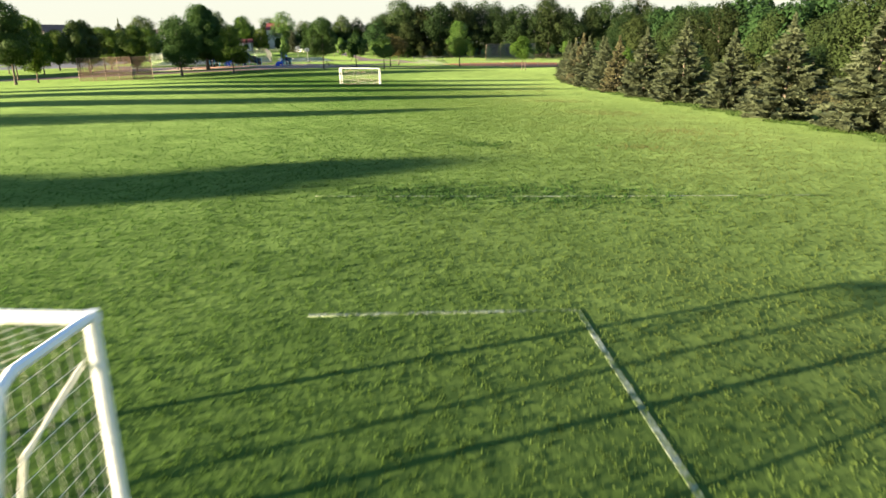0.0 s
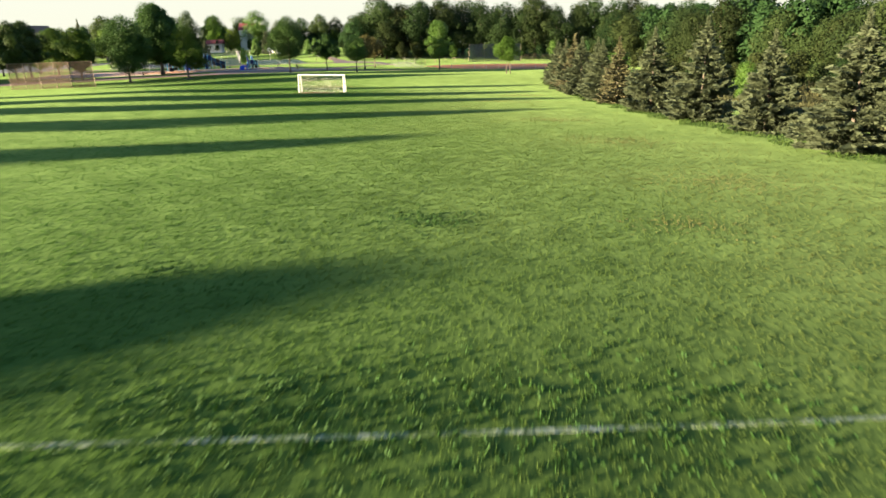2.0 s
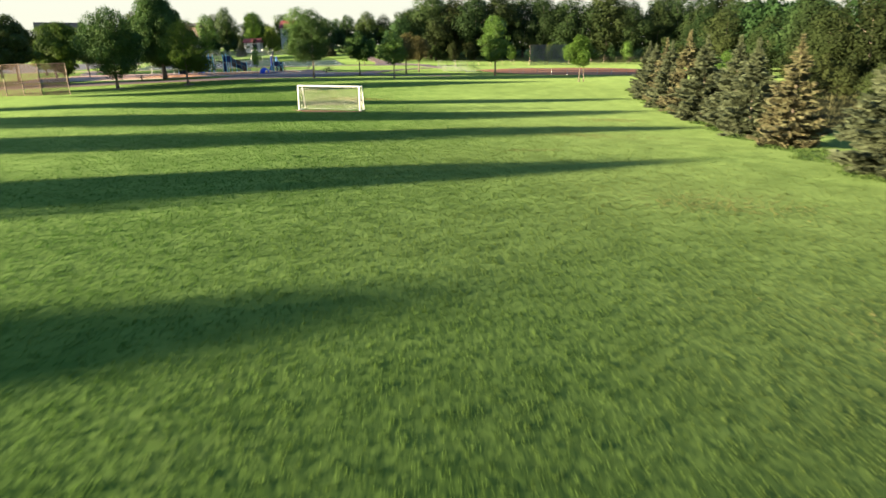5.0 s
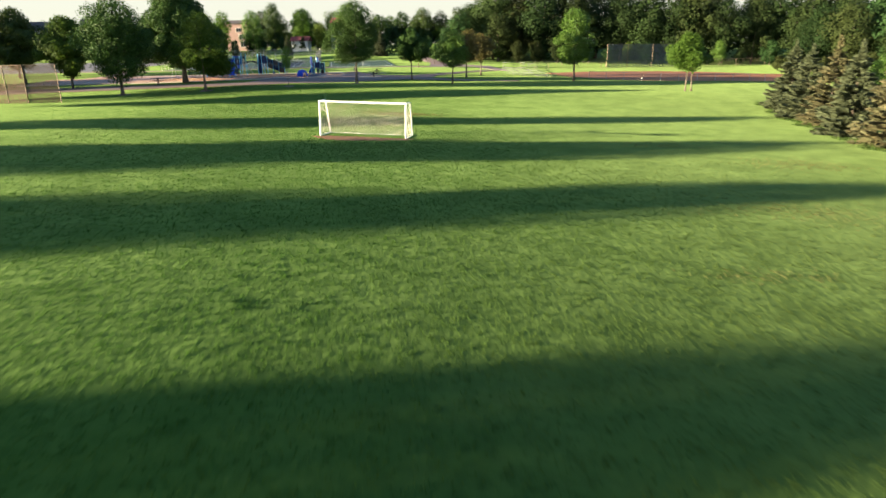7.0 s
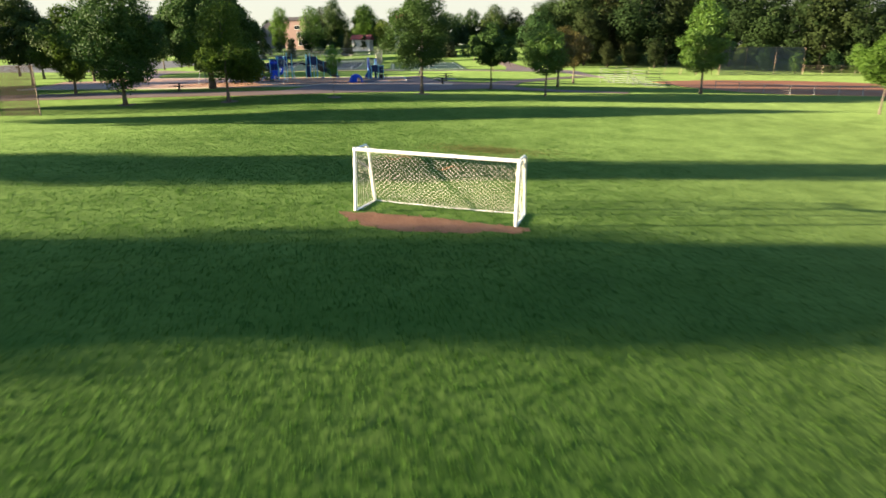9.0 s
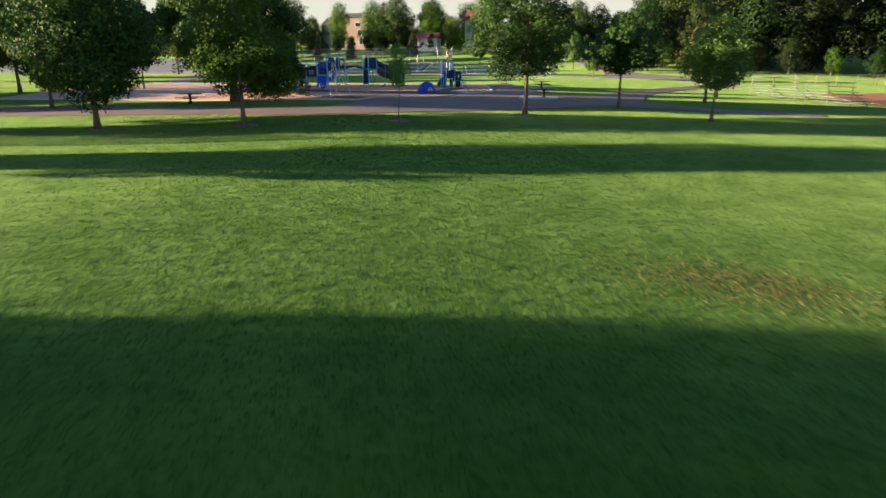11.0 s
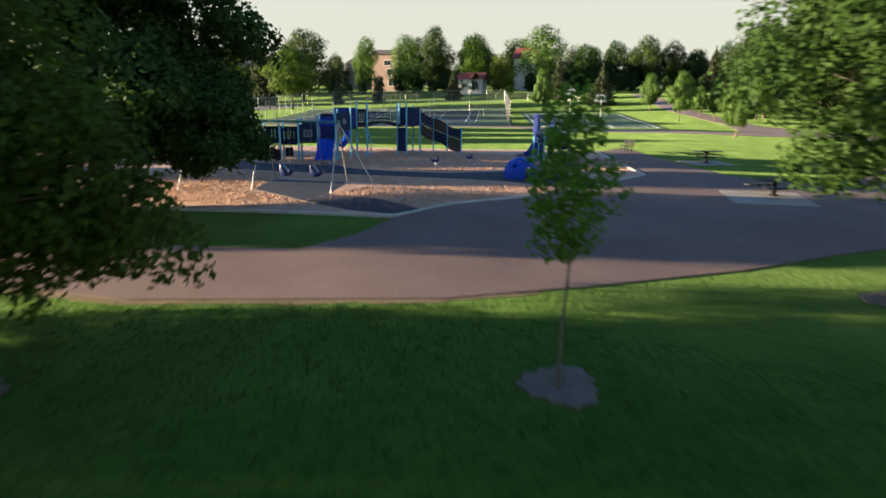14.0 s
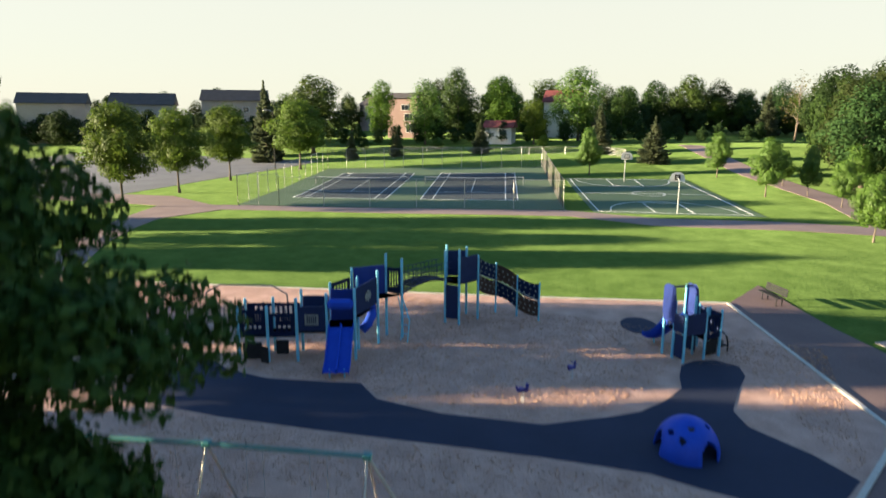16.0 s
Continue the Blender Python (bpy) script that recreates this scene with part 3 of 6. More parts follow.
def trunk_mesh(name, rng, height, z0, r0, lobes, lean=0.0, forks=7):
    bm = bmesh.new()
    n = 7
    lx, ly = rng.normal(size=2) * 0.02 * height + np.array([lean, 0])
    axis = [Vector((lx * (k / n) ** 1.5 + rng.normal() * 0.015, ly * (k / n) ** 1.5, -0.15 + (height * 0.8 + 0.15) * k / n)) for k in range(n + 1)]
    radii = [r0 * (1.45 if k == 0 else 1 - 0.85 * k / n) for k in range(n + 1)]
    tube(bm, axis, radii, 9)
    for q in rng.permutation(len(lobes))[:forks]:
        e = Vector(lobes[q])
        zs = max(z0 * 0.75, min(height * 0.62, e.z - (0.35 + 0.3 * rng.random()) * math.hypot(e.x, e.y)))
        f = min(0.98, zs / (height * 0.8))
        s = axis[0].lerp(axis[-1], f)
        mid = s.lerp(e, 0.5) + Vector((0, 0, 0.12 * (e - s).length))
        rr = r0 * (1 - 0.85 * f) * 0.55
        tube(bm, [s, s.lerp(mid, 0.5), mid, e], [rr, rr * 0.8, rr * 0.55, rr * 0.15], 6)
    me = bpy.data.meshes.new(name)
    bmesh.ops.recalc_face_normals(bm, faces=bm.faces)
    bm.to_mesh(me)
    bm.free()
    me.materials.append(M_bark)
    me.polygons.foreach_set("use_smooth", [True] * len(me.polygons))
    return me


def tree_kind(seed, height, rx, z0, n, size, mat, r0=None, lobes=26, droop=0.0, top=0.55, forks=7, single=False):
    rng = np.random.default_rng(seed)
    p, o, c = crown_points(rng, n, rx, z0, height, lobes, droop=droop, top=top)
    return leaves("crown", p, o, size, mat, rng, single=single), trunk_mesh("trunk", rng, height, z0, r0 or height * 0.017, c, forks=forks)


def plant(kind, x, y, label, turn=0, scale=1.0, group="", wide=1.0, name="tree", category="tree", sink=0.0):
    ob = empty(name, x, y, gz(x, y) - sink, turn)
    ob.scale = (scale * wide, scale * wide, scale)
    part("crown", kind[0], None, ob)
    if kind[1] is not None:
        part("trunk", kind[1], None, ob, "grey-brown bark trunk")
    return tagged(ob, label, category, group)


def spruce_kind(seed, height, rx, mat, whorls=26, per=9):
    """A spruce: tiers of drooping boughs, each a spray of needle twigs, round a straight trunk."""
    rng = np.random.default_rng(seed)
    cen, way = [], []
    for k in range(whorls):
        f = (k + 0.3) / whorls
        z = 0.12 + (height - 0.25) * f
        reach = rx * (1 - f) ** 0.8 * (0.93 if f > 0.08 else 0.75) + 0.10
        for j in range(max(4, round(per * (1 - 0.55 * f)))):
            a = rng.uniform(0, 2 * math.pi)
            L = reach * rng.uniform(0.45, 1.25)
            d = np.array([math.cos(a), math.sin(a), 0])
            side = np.array([-d[1], d[0], 0])
            m = max(14, int(L * 40))
            s = np.sqrt(rng.uniform(0.12, 1, m))
            drop = -0.30 * L * s + (0.20 + 0.12 * rng.random()) * L * s ** 3
            w = rng.uniform(-1, 1, m) * 0.20 * L * (1.1 - s * 0.8)
            p = d * (L * s)[:, None] + side * w[:, None] + np.array([0, 0, 1]) * (z + drop + rng.normal(size=m) * 0.04)[:, None]
            cen.append(p)
            way.append(unit(d + side * (np.sign(w) * 0.7)[:, None] + np.array([0, 0, 1]) * rng.uniform(-0.35, 0.55, m)[:, None]))
    m = 150     # the leader at the tip
    a, f = rng.uniform(0, 2 * math.pi, m), rng.random(m)
    cen.append(np.stack([np.cos(a) * 0.10 * (1 - f), np.sin(a) * 0.10 * (1 - f), height - 0.5 + 0.95 * f], 1))
    way.append(unit(np.stack([np.cos(a), np.sin(a), np.full(m, 1.1)], 1)))
    cen, way = np.concatenate(cen), np.concatenate(way)
    n = len(cen)
    t = way
    b = unit(np.cross(t, np.array([0, 0, 1]) + rng.normal(size=(n, 3)) * 0.6))
    s = (rng.uniform(0.12, 0.235, n))[:, None]
    up = np.cross(b, t) * s * 0.28
    v = np.stack([cen - t * s * 0.8 + b * s * 0.55 + up, cen - t * s * 0.8 - b * s * 0.55, cen + t * s * 1.2], 1).reshape(-1, 3)
    tri = np.arange(3 * n).reshape(-1, 3)
    bm = bmesh.new()
    tube(bm, [(0, 0, -0.2), (0, 0, height * 0.5), (0, 0, height * 0.97)], [rx * 0.04, rx * 0.022, 0.01], 7)
    me = bpy.data.meshes.new("trunk")
    bm.to_mesh(me)
    bm.free()
    me.materials.append(M_bark)
    return fast_mesh("crown", v, tri, mat), me


# park trees near the playground: each has its own crown
K = tree_kind(11, 11.2, 3.9, 1.7, 27000, 0.085, M_leaf_dark, 0.17, 80, top=0.5)
plant(K, -27.6, 142.5, "round dark green maple in a mulch ring beside the path")
K = tree_kind(12, 7.4, 3.2, 2.5, 15000, 0.095, M_leaf_deep, 0.13, 42, top=0.7)
plant(K, -21.8, 151.6, "young green shade tree beside the asphalt path")
K = tree_kind(13, 7.4, 2.5, 2.0, 12000, 0.09, M_leaf_bright, 0.12, 40, top=0.6)
plant(K, -14.7, 145.9, "light green young tree on the grass")
K = tree_kind(14, 7.6, 2.9, 2.2, 11000, 0.10, M_leaf_rust, 0.15, 36, top=0.7)
plant(K, -14.9, 161.5, "olive and rust-tinged shade tree on the grass")
plant(K, -13.6, 170.8, "rust-tinged shade tree with a pale trunk", 140, 0.95)
K = tree_kind(15, 11.2, 3.2, 2.0, 16000, 0.11, M_leaf_bright, 0.16, 50, top=0.35)
plant(K, 2.2, 157.5, "tall light green pointed tree beside the ball field")
K = tree_kind(16, 7.2, 2.7, 2.2, 11000, 0.10, M_leaf, 0.09, 34, top=0.6)
twin = plant(K, 15.6, 141.6, "young twin-stemmed olive green tree beside the infield")
part("trunk", K[1], None, twin, "grey-brown bark trunk").matrix_local = pose(0.75, 0.1, 0, 0, -6, 40) @ Matrix.Diagonal((1, 1, 0.85, 1))
LOW2 = tree_kind(24, 5.6, 1.9, 1.9, 7000, 0.075, M_leaf, 0.1, 46, droop=0.25)[0]
K = tree_kind(17, 9.4, 3.8, 1.7, 21000, 0.078, M_leaf, 0.16, 95, droop=0.14, top=0.6, forks=11)
wide_tree = plant(K, -43.3, 130.3, "spreading green tree with low hanging twigs beside the path")
part("low_bough", LOW2, None, wide_tree).matrix_local = Matrix.Translation((1.3, 1.5, -0.6)) @ Matrix.Diagonal((1.15, 1.15, 1.05, 1))
K = tree_kind(18, 11.0, 4.7, 1.5, 34000, 0.105, M_leaf_deep, 0.19, 54, top=0.65)
plant(K, -52.5, 127.1, "dark green shade tree on the bank above the field")
K = tree_kind(19, 13.6, 6.0, 1.7, 95000, 0.115, M_leaf_deep, 0.34, 120, droop=0.2, top=0.5, forks=20)
LOW = tree_kind(23, 6.0, 2.9, 1.5, 22000, 0.10, M_leaf_deep, 0.1, 34, droop=0.2)[0]
big = plant(K, -52.6, 141.2, "large spreading green tree over the swings, backlit shade in its leaf colour")
part("low_bough", LOW, None, big).location = (2.85, 1.6, -0.25)
K = tree_kind(20, 5.1, 0.86, 2.1, 1900, 0.062, M_leaf_young, 0.035, 30, top=0.35, forks=20)
plant(K, -34.07, 134.3, "slender young sapling in a mulch ring")
for x, y, r in ((-34.05, 134.4, 0.75), (-43.3, 130.35, 0.9), (-27.5, 142.3, 1.0), (-52.5, 127.3, 0.9)):
    draped("mulch_ring", [(x + r * (0.85 + 0.1 * math.sin(3 * a + x) + 0.07 * math.sin(11 * a)) * math.cos(a), y + r * (0.85 + 0.1 * math.sin(3 * a + x) + 0.07 * math.sin(11 * a)) * math.sin(a)) for a in (2 * math.pi * k / 40 for k in range(40))],
           M_mulch, 0.04, "ring of grey bark mulch round a tree", "mulch ring")

# shade trees in the row to the side of the field and round the parking lot
KM = [tree_kind(31 + i, 10, 3.9, 1.6, 16000, 0.145, mat, 0.17, 48, top=tp, single=True) for i, (mat, tp) in enumerate(((M_leaf, 0.6), (M_leaf_dark, 0.7), (M_leaf_bright, 0.6)))]
row = "shade trees beside the field"
for k, (x, y, s, w) in enumerate([(-72, 18.4, 1.12, 0.98), (-72, 33.9, 1.23, 0.9), (-72, 49.6, 1.31, 0.84), (-73, 64, 1.29, 1.2), (-75, 80.7, 1.36, 0.8),
                                  (-72, 106.8, 1.35, 0.84), (-75, 117.2, 1.2, 0.74)]):
    plant(KM[k % 2], x, y, "tall green shade tree beside the playing field", 70 * k, s, row, w)
K = tree_kind(41, 12.2, 2.1, 1.8, 14000, 0.17, M_leaf, 0.17, 40, top=1.05, single=True)
plant(K, -72, -5.9, "tall green shade tree beside the playing field", 0, 0.94, row, 2.1)
# several of these are out of sight, added only to shade the lawn and bed
for k, (x, y, s, w) in enumerate([(-64.4, 133.4, 0.96, 0.9), (-74, 129.4, 1.1, 0.75), (-86, 136.5, 1.1, 0.6), (-79, 141.5, 1.1, 0.95), (-94, 169, 0.85, 1.25), (-96, 140, 1.15, 0.55), (-97, 160, 1.0, 1),
                                 (-72, 150.5, 1.0, 0.5), (-118, 152, 1.4, 0.6), (-106, 124, 0.85, 1.5), (-117, 117.5, 1.0, 1.4), (-129, 111.5, 1.2, 1.3), (-110, 155.5, 1.15, 0.7), (-122, 150, 1.45, 0.6), (-127, 162.5, 1.4, 0.6), (-112, 169, 1.45, 0.62), (-112, 126, 1.2, 0.6), (-84, 125.0, 1.15, 0.72), (-80, 152.5, 1.0, 0.95)]):
    plant(KM[k % 2], x, y, "green shade tree beside the park path, set for its shadow", 50 * k + 20, s, "shade trees beside the path", w)
K = tree_kind(36, 10, 3.9, 2.1, 17000, 0.13, M_leaf_lot, 0.15, 56, top=0.75, single=True)
for k, (x, y, s, w) in enumerate([(-99.4, 185.3, 1.13, 0.9), (-102.5, 195.9, 1.07, 0.93), (-105.2, 207.8, 1.09, 0.93), (-103.9, 222.5, 1.15, 1.05)]):
    plant(K, x, y, "full green tree with a bare lower trunk beside the parking lot", 80 * k, s, "trees by the parking lot", w)
for k, (x, y, s, w) in enumerate([(-58.3, 228.1, 0.67, 0.7), (-41.7, 230.5, 0.61, 0.7), (-36.5, 215.9, 0.66, 0.72), (-32.2, 218.3, 0.57, 0.55), (-29.7, 212.5, 0.48, 0.7), (-30.0, 195.0, 0.53, 0.8), (-34.2, 225.5, 0.44, 0.8)]):
    plant(KM[2], x, y, "young light green tree beside the footpath", 60 * k, s, "young trees along the footpath", w)

# spruces along the side of the field
KS = [spruce_kind(51, 6.6, 2.7, M_spruce, 26, 18), spruce_kind(52, 6.0, 2.5, M_spruce, 24, 18), spruce_kind(53, 6.9, 2.5, M_spruce_dry, 24, 16), spruce_kind(54, 6.3, 2.9, M_spruce, 24, 19)]
spruces = [(27.0, 20.0, 1.0, 1), (26.2, 27.6, 1.02, 3), (25.2, 37.4, 1.02, 0), (23.8, 44.6, 1.0, 3), (23.5, 52.8, 0.95, 1), (22.1, 59.8, 1.03, 0), (20.7, 67.0, 1.0, 3), (20.4, 76.8, 0.86, 2),
           (20.2, 82.6, 0.98, 1), (21.0, 88.2, 0.95, 0), (20.4, 94.0, 1.02, 3), (20.9, 101.0, 1.02, 2), (21.0, 107.6, 1.04, 1), (22.2, 114.6, 0.98, 2), (22.4, 120.6, 0.98, 3), (23.0, 126.8, 0.95, 0)]
for k, (x, y, s, q) in enumerate(spruces):
    plant(KS[q], x, y, "full grey-green spruce with boughs down to the ground" if q != 2 else "partly browned spruce with boughs down to the ground", 77 * k, s, "spruce row beside the field", 1.0, name="spruce", category="spruce")
plant(KS[1], -51.0, 240.9, "dark spruce standing on the grass bank", 30, 1.1, name="spruce", category="spruce")

# ---- far woods and houses ----
KF = [tree_kind(71 + i, 15, 5.4, 0.4, 8500, 0.21, mat, 0.25, 34, top=tp, forks=3, single=True) for i, (mat, tp) in
      enumerate(((M_leaf, 0.6), (M_leaf_dark, 0.7), (M_leaf_wood, 0.55), (M_leaf_bright, 0.6), (M_leaf_wood, 0.75)))]
KB = [tree_kind(81 + i, 15, 5.6, 0.4, 2600, 0.44, mat, 0.25, 44, top=tp, forks=2, single=True) for i, (mat, tp) in enumerate(((M_leaf_wood, 0.6), (M_leaf_dark, 0.7), (M_leaf_wood, 0.75)))]
rngW = np.random.default_rng(9)


def thicket(points, label, name, pick, lo, hi):
    """Trees too many and too far to count, joined into one mesh."""
    vs, fs, base = [], [], 0
    for x, y in points:
        me = KB[rngW.choice(pick)][0]
        co = np.empty(len(me.vertices) * 3, np.float32)
        me.vertices.foreach_get("co", co)
        co = co.reshape(-1, 3) * rngW.uniform(lo, hi) * np.array([rngW.uniform(0.85, 1.15), rngW.uniform(0.85, 1.15), 1])
        a = rngW.uniform(0, 2 * math.pi)
        c, s = math.cos(a), math.sin(a)
        vs.append(np.stack([co[:, 0] * c - co[:, 1] * s + x, co[:, 0] * s + co[:, 1] * c + y, co[:, 2] + gz(x, y)], 1))
    v = np.concatenate(vs)
    ob = new(name, fast_mesh(name, v, np.arange(len(v)).reshape(-1, 3), M_leaf_wood))
    return tagged(ob, label, "woods", kind="stuff")


def grove(points, label, group, pick=(0, 1, 2, 4), lo=0.85, hi=1.2, kinds=KF):
    if kinds is KB:
        return thicket(points, label, group, pick, lo, hi)
    for x, y in points:
        plant(kinds[rngW.choice(pick)], x, y, label, rngW.uniform(0, 360), rngW.uniform(lo, hi), group, rngW.uniform(0.85, 1.15))


woods, deep, north = [], [], []
for k in range(24):      # edge of the wood behind the spruces
    y = 36 + k * 8.5
    for r in range(3):
        (woods if r == 0 else deep).append((56 + r * 9 + 6 * math.sin(k * 0.9 + r), y + rngW.uniform(-2.5, 2.5)))
for k in range(14):      # wood behind the ball field
    for r in range(2):
        north.append((-18 + k * 6.6 + rngW.uniform(-2, 2), 232 + r * 9 + rngW.uniform(-3, 3)))
for k in range(7):
    woods.append((-24 + rngW.uniform(-3, 3), 228 + k * 6.5))
    woods.append((-17 + rngW.uniform(-3, 3), 226 + k * 8))
grove(woods, "tall dark green tree of the wood edge", "wood beside the park", (2, 4, 1, 2, 4), lo=0.68, hi=1.0)
grove(north, "tall dark green tree of the wood edge", "wood beside the park", (2, 4, 2, 4), lo=1.05, hi=1.4)
grove(deep, "dense dark green trees inside the wood", "deep_woods", (0, 1, 2), lo=0.85, hi=1.12, kinds=KB)
thicket([(48 + 4 * math.sin(k * 1.7) + rngW.uniform(-2, 2), 28 + 4.5 * k) for k in range(40)], "dense dark shrubs at the foot of the wood", "wood_edge_shrubs", (0, 1, 2), 0.2, 0.4)
low = [(-27 + 5.5 * k + rngW.uniform(-1, 1), 225 + rngW.uniform(-2, 2)) for k in range(18)] + [(36 + 4 * math.sin(k * 1.3), 50 + k * 9) for k in range(11)]
grove(low, "leafy shrub tree at the wood edge", "wood edge shrubs", (2, 0, 4, 3), 0.25, 0.42)


def house(x, y, turn, w, d, h, rise, siding, roof, label, windows, name="house", base=0.0):
    """A house with a gabled roof along its length; windows: (u, z, width, height) on the side that faces the park."""
    ob = empty(name, x, y, gz(x, y) + base, turn)
    bm = bmesh.new()
    box(bm, 0, 0, h / 2 - 1.0, w, d, h + 2.0)
    part("wall", bm, siding, ob)
    bm = bmesh.new()
    e = 0.45
    a = [bm.verts.new(v) for v in ((-w / 2 - e, -d / 2 - e, h - 0.15), (-w / 2 - e, 0, h + rise), (-w / 2 - e, d / 2 + e, h - 0.15))]
    b = [bm.verts.new((w / 2 + e, v.co.y, v.co.z)) for v in a]
    bm.faces.new(a)
    bm.faces.new(b[::-1])
    for i in range(3):
        bm.faces.new((a[i], b[i], b[(i + 1) % 3], a[(i + 1) % 3]))
    part("roof", bm, roof, ob, "shingled gable roof")
    for u, z, ww, hh in windows:
        bm = bmesh.new()
        box(bm, u, -d / 2 - 0.03, z, ww + 0.24, 0.08, hh + 0.24)
        win = part("window", bm, M_siding_white, ob)
        bm = bmesh.new()
        box(bm, u - ww / 4 - 0.02, -d / 2 - 0.08, z, ww / 2 - 0.05, 0.04, hh)
        box(bm, u + ww / 4 + 0.02, -d / 2 - 0.08, z, ww / 2 - 0.05, 0.04, hh)
        part("pane", bm, M_glass, win, "dark window pane")
    return tagged(ob, label, "house")


house(-109.5, 272, 8, 7.2, 8, 8.2, 1.2, M_siding_pink, M_roof, "two-storey pale pink house beyond the park fence", [(0.6, 6.0, 1.6, 1.1), (1.6, 3.8, 2.2, 1.5), (1.9, 1.4, 2.0, 1.8)], base=0.7)
house(-75, 281, 4, 7.2, 8, 7.4, 2.6, M_siding_white, M_roof_red, "white house with a red roof behind trees", [(0.2, 5.4, 1.2, 1.2), (1.2, 2.2, 1.6, 1.2)], base=0.2)
house(-82.4, 259.4, 6, 5.4, 4, 2.9, 1.3, M_siding_white, M_roof_red, "small white shed with a red roof", [], "shed", base=0.3)
house(-174, 254, 40, 14, 9, 7.6, 2.8, M_siding_grey, M_roof, "grey two-storey house on the rise", [(-2, 5.2, 1.3, 1.2), (2, 5.2, 1.3, 1.2)], base=1.0)
house(-161, 272, 35, 16, 9, 7.6, 2.8, M_siding_tan, M_roof, "tan house with a broad brown roof", [(-3, 5.2, 1.3, 1.2), (3, 5.2, 1.3, 1.2)], base=1.2)
house(-199, 248, 45, 15, 9, 8.4, 2.6, M_siding_tan, M_roof, "tan house behind the parking lot", [(0, 5.4, 1.3, 1.2)], base=1.2)
house(-131, 297, -10, 8, 9, 6.6, 2.2, M_siding_grey, M_roof, "grey house behind trees", [(0, 5.0, 1.3, 1.2)], base=0.5)

back = [(-114.5, 241, 0.95, 1, 1.25), (-111, 262, 0.8, 0, 0.8), (-97.0, 255, 0.80, 3, 0.85), (-95.1, 268, 0.98, 1, 0.8), (-86.3, 271, 0.83, 0, 1.2), (-75.2, 258.5, 0.54, 0, 1.0), (-68.6, 268, 0.9, 3, 1.05),
        (-57, 293, 0.78, 1, 0.95), (-49.3, 294, 0.85, 1, 1.0), (-43, 299, 0.72, 2, 1.1), (-37.4, 299, 0.6, 1, 1.2), (-30.5, 296, 0.7, 2, 1.0), (-89, 279, 0.85, 1, 1.0), (-103, 276, 0.85, 1, 0.9), (-80, 286, 0.8, 0, 1.1), (-62, 280, 0.7, 1, 1.1),
        (-100, 248, 0.16, 0, 1.6), (-92, 250, 0.14, 3, 1.7), (-72, 254, 0.15, 0, 1.6), (-106, 246, 0.17, 1, 1.5)]
for k, (x, y, s, q, w) in enumerate(back):
    plant(KF[q], x, y, "leafy tree among the houses beyond the park" if s > 0.3 else "low leafy shrub by the back fence", 47 * k, s * 1.12, "trees beyond the park", w)
for x, y, s, w in ((-116.4, 229.5, 2.0, 0.6), (-121, 236, 1.6, 0.6), (-95.5, 240, 0.75, 0.7), (-81.5, 246, 0.85, 0.9), (-102.6, 236, 0.75, 0.7), (-60.7, 249, 1.15, 0.75), (-33.3, 288, 1.45, 0.7), (-63.5, 262, 1.0, 0.9)):
    plant(KS[0], x, y, "dark conifer beyond the sports courts", x * 7, s, "garden conifers", w, name="spruce", category="spruce")
K = tree_kind(91, 14, 3.4, 2.0, 500, 0.16, M_leaf_rust, 0.2, 40, forks=34)
plant(K, -28.8, 278, "bare grey dying tree at the wood edge")
bushes = [(-128 + 3.6 * k + rngW.uniform(-1, 1), 246 + 0.28 * 3.6 * k + rngW.uniform(-1.5, 1.5)) for k in range(27)]
grove(bushes, "low dense shrubs on the bank behind the fence", "shrubs", (1, 2), 0.2, 0.34, KB)
thicket([(-235 + 3.0 * k + rngW.uniform(-1, 1), 249 + 48 * min(1, k / 33) + 5 * math.sin(k * 1.2)) for k in range(74)], "dense dark undergrowth below the far tree line", "far_undergrowth", (0, 1, 2), 0.26, 0.42)
hedge = [(-225 + 5.2 * k, 252 + 48 * min(1, k / 19) + 5 * math.sin(k * 2.1)) for k in range(40)]
grove(hedge, "leafy tree in the tree line behind the houses", "tree line behind the houses", (1, 2, 0), 0.55, 0.78)
thicket([(-222 + 3.1 * k + rngW.uniform(-1, 1), 236 + 0.14 * 3.1 * k + 2 * math.sin(k * 0.9)) for k in range(33)], "dark shrubs below the houses behind the parking lot", "garden_shrubs", (0, 1, 2), 0.40, 0.66)
under = [(-132 + 3.4 * k + rngW.uniform(-1, 1), 262 + 0.35 * 3.4 * k + 3 * math.sin(k)) for k in range(9, 34)]
grove(under, "dense dark undergrowth under the trees beyond the fence", "undergrowth", (0, 1, 2), 0.26, 0.42, KB)
# a far ring of trees closes the horizon
far = []
for k in range(96):
    a = radians(-200 + 380 * k / 96)
    r = 330 + 40 * math.sin(k * 1.7)
    far.append((-30 + r * math.cos(a), 120 + r * math.sin(a)))
grove(far, "distant green trees along the horizon", "far_woods", (0, 1, 2), 0.7, 1.0, KB)


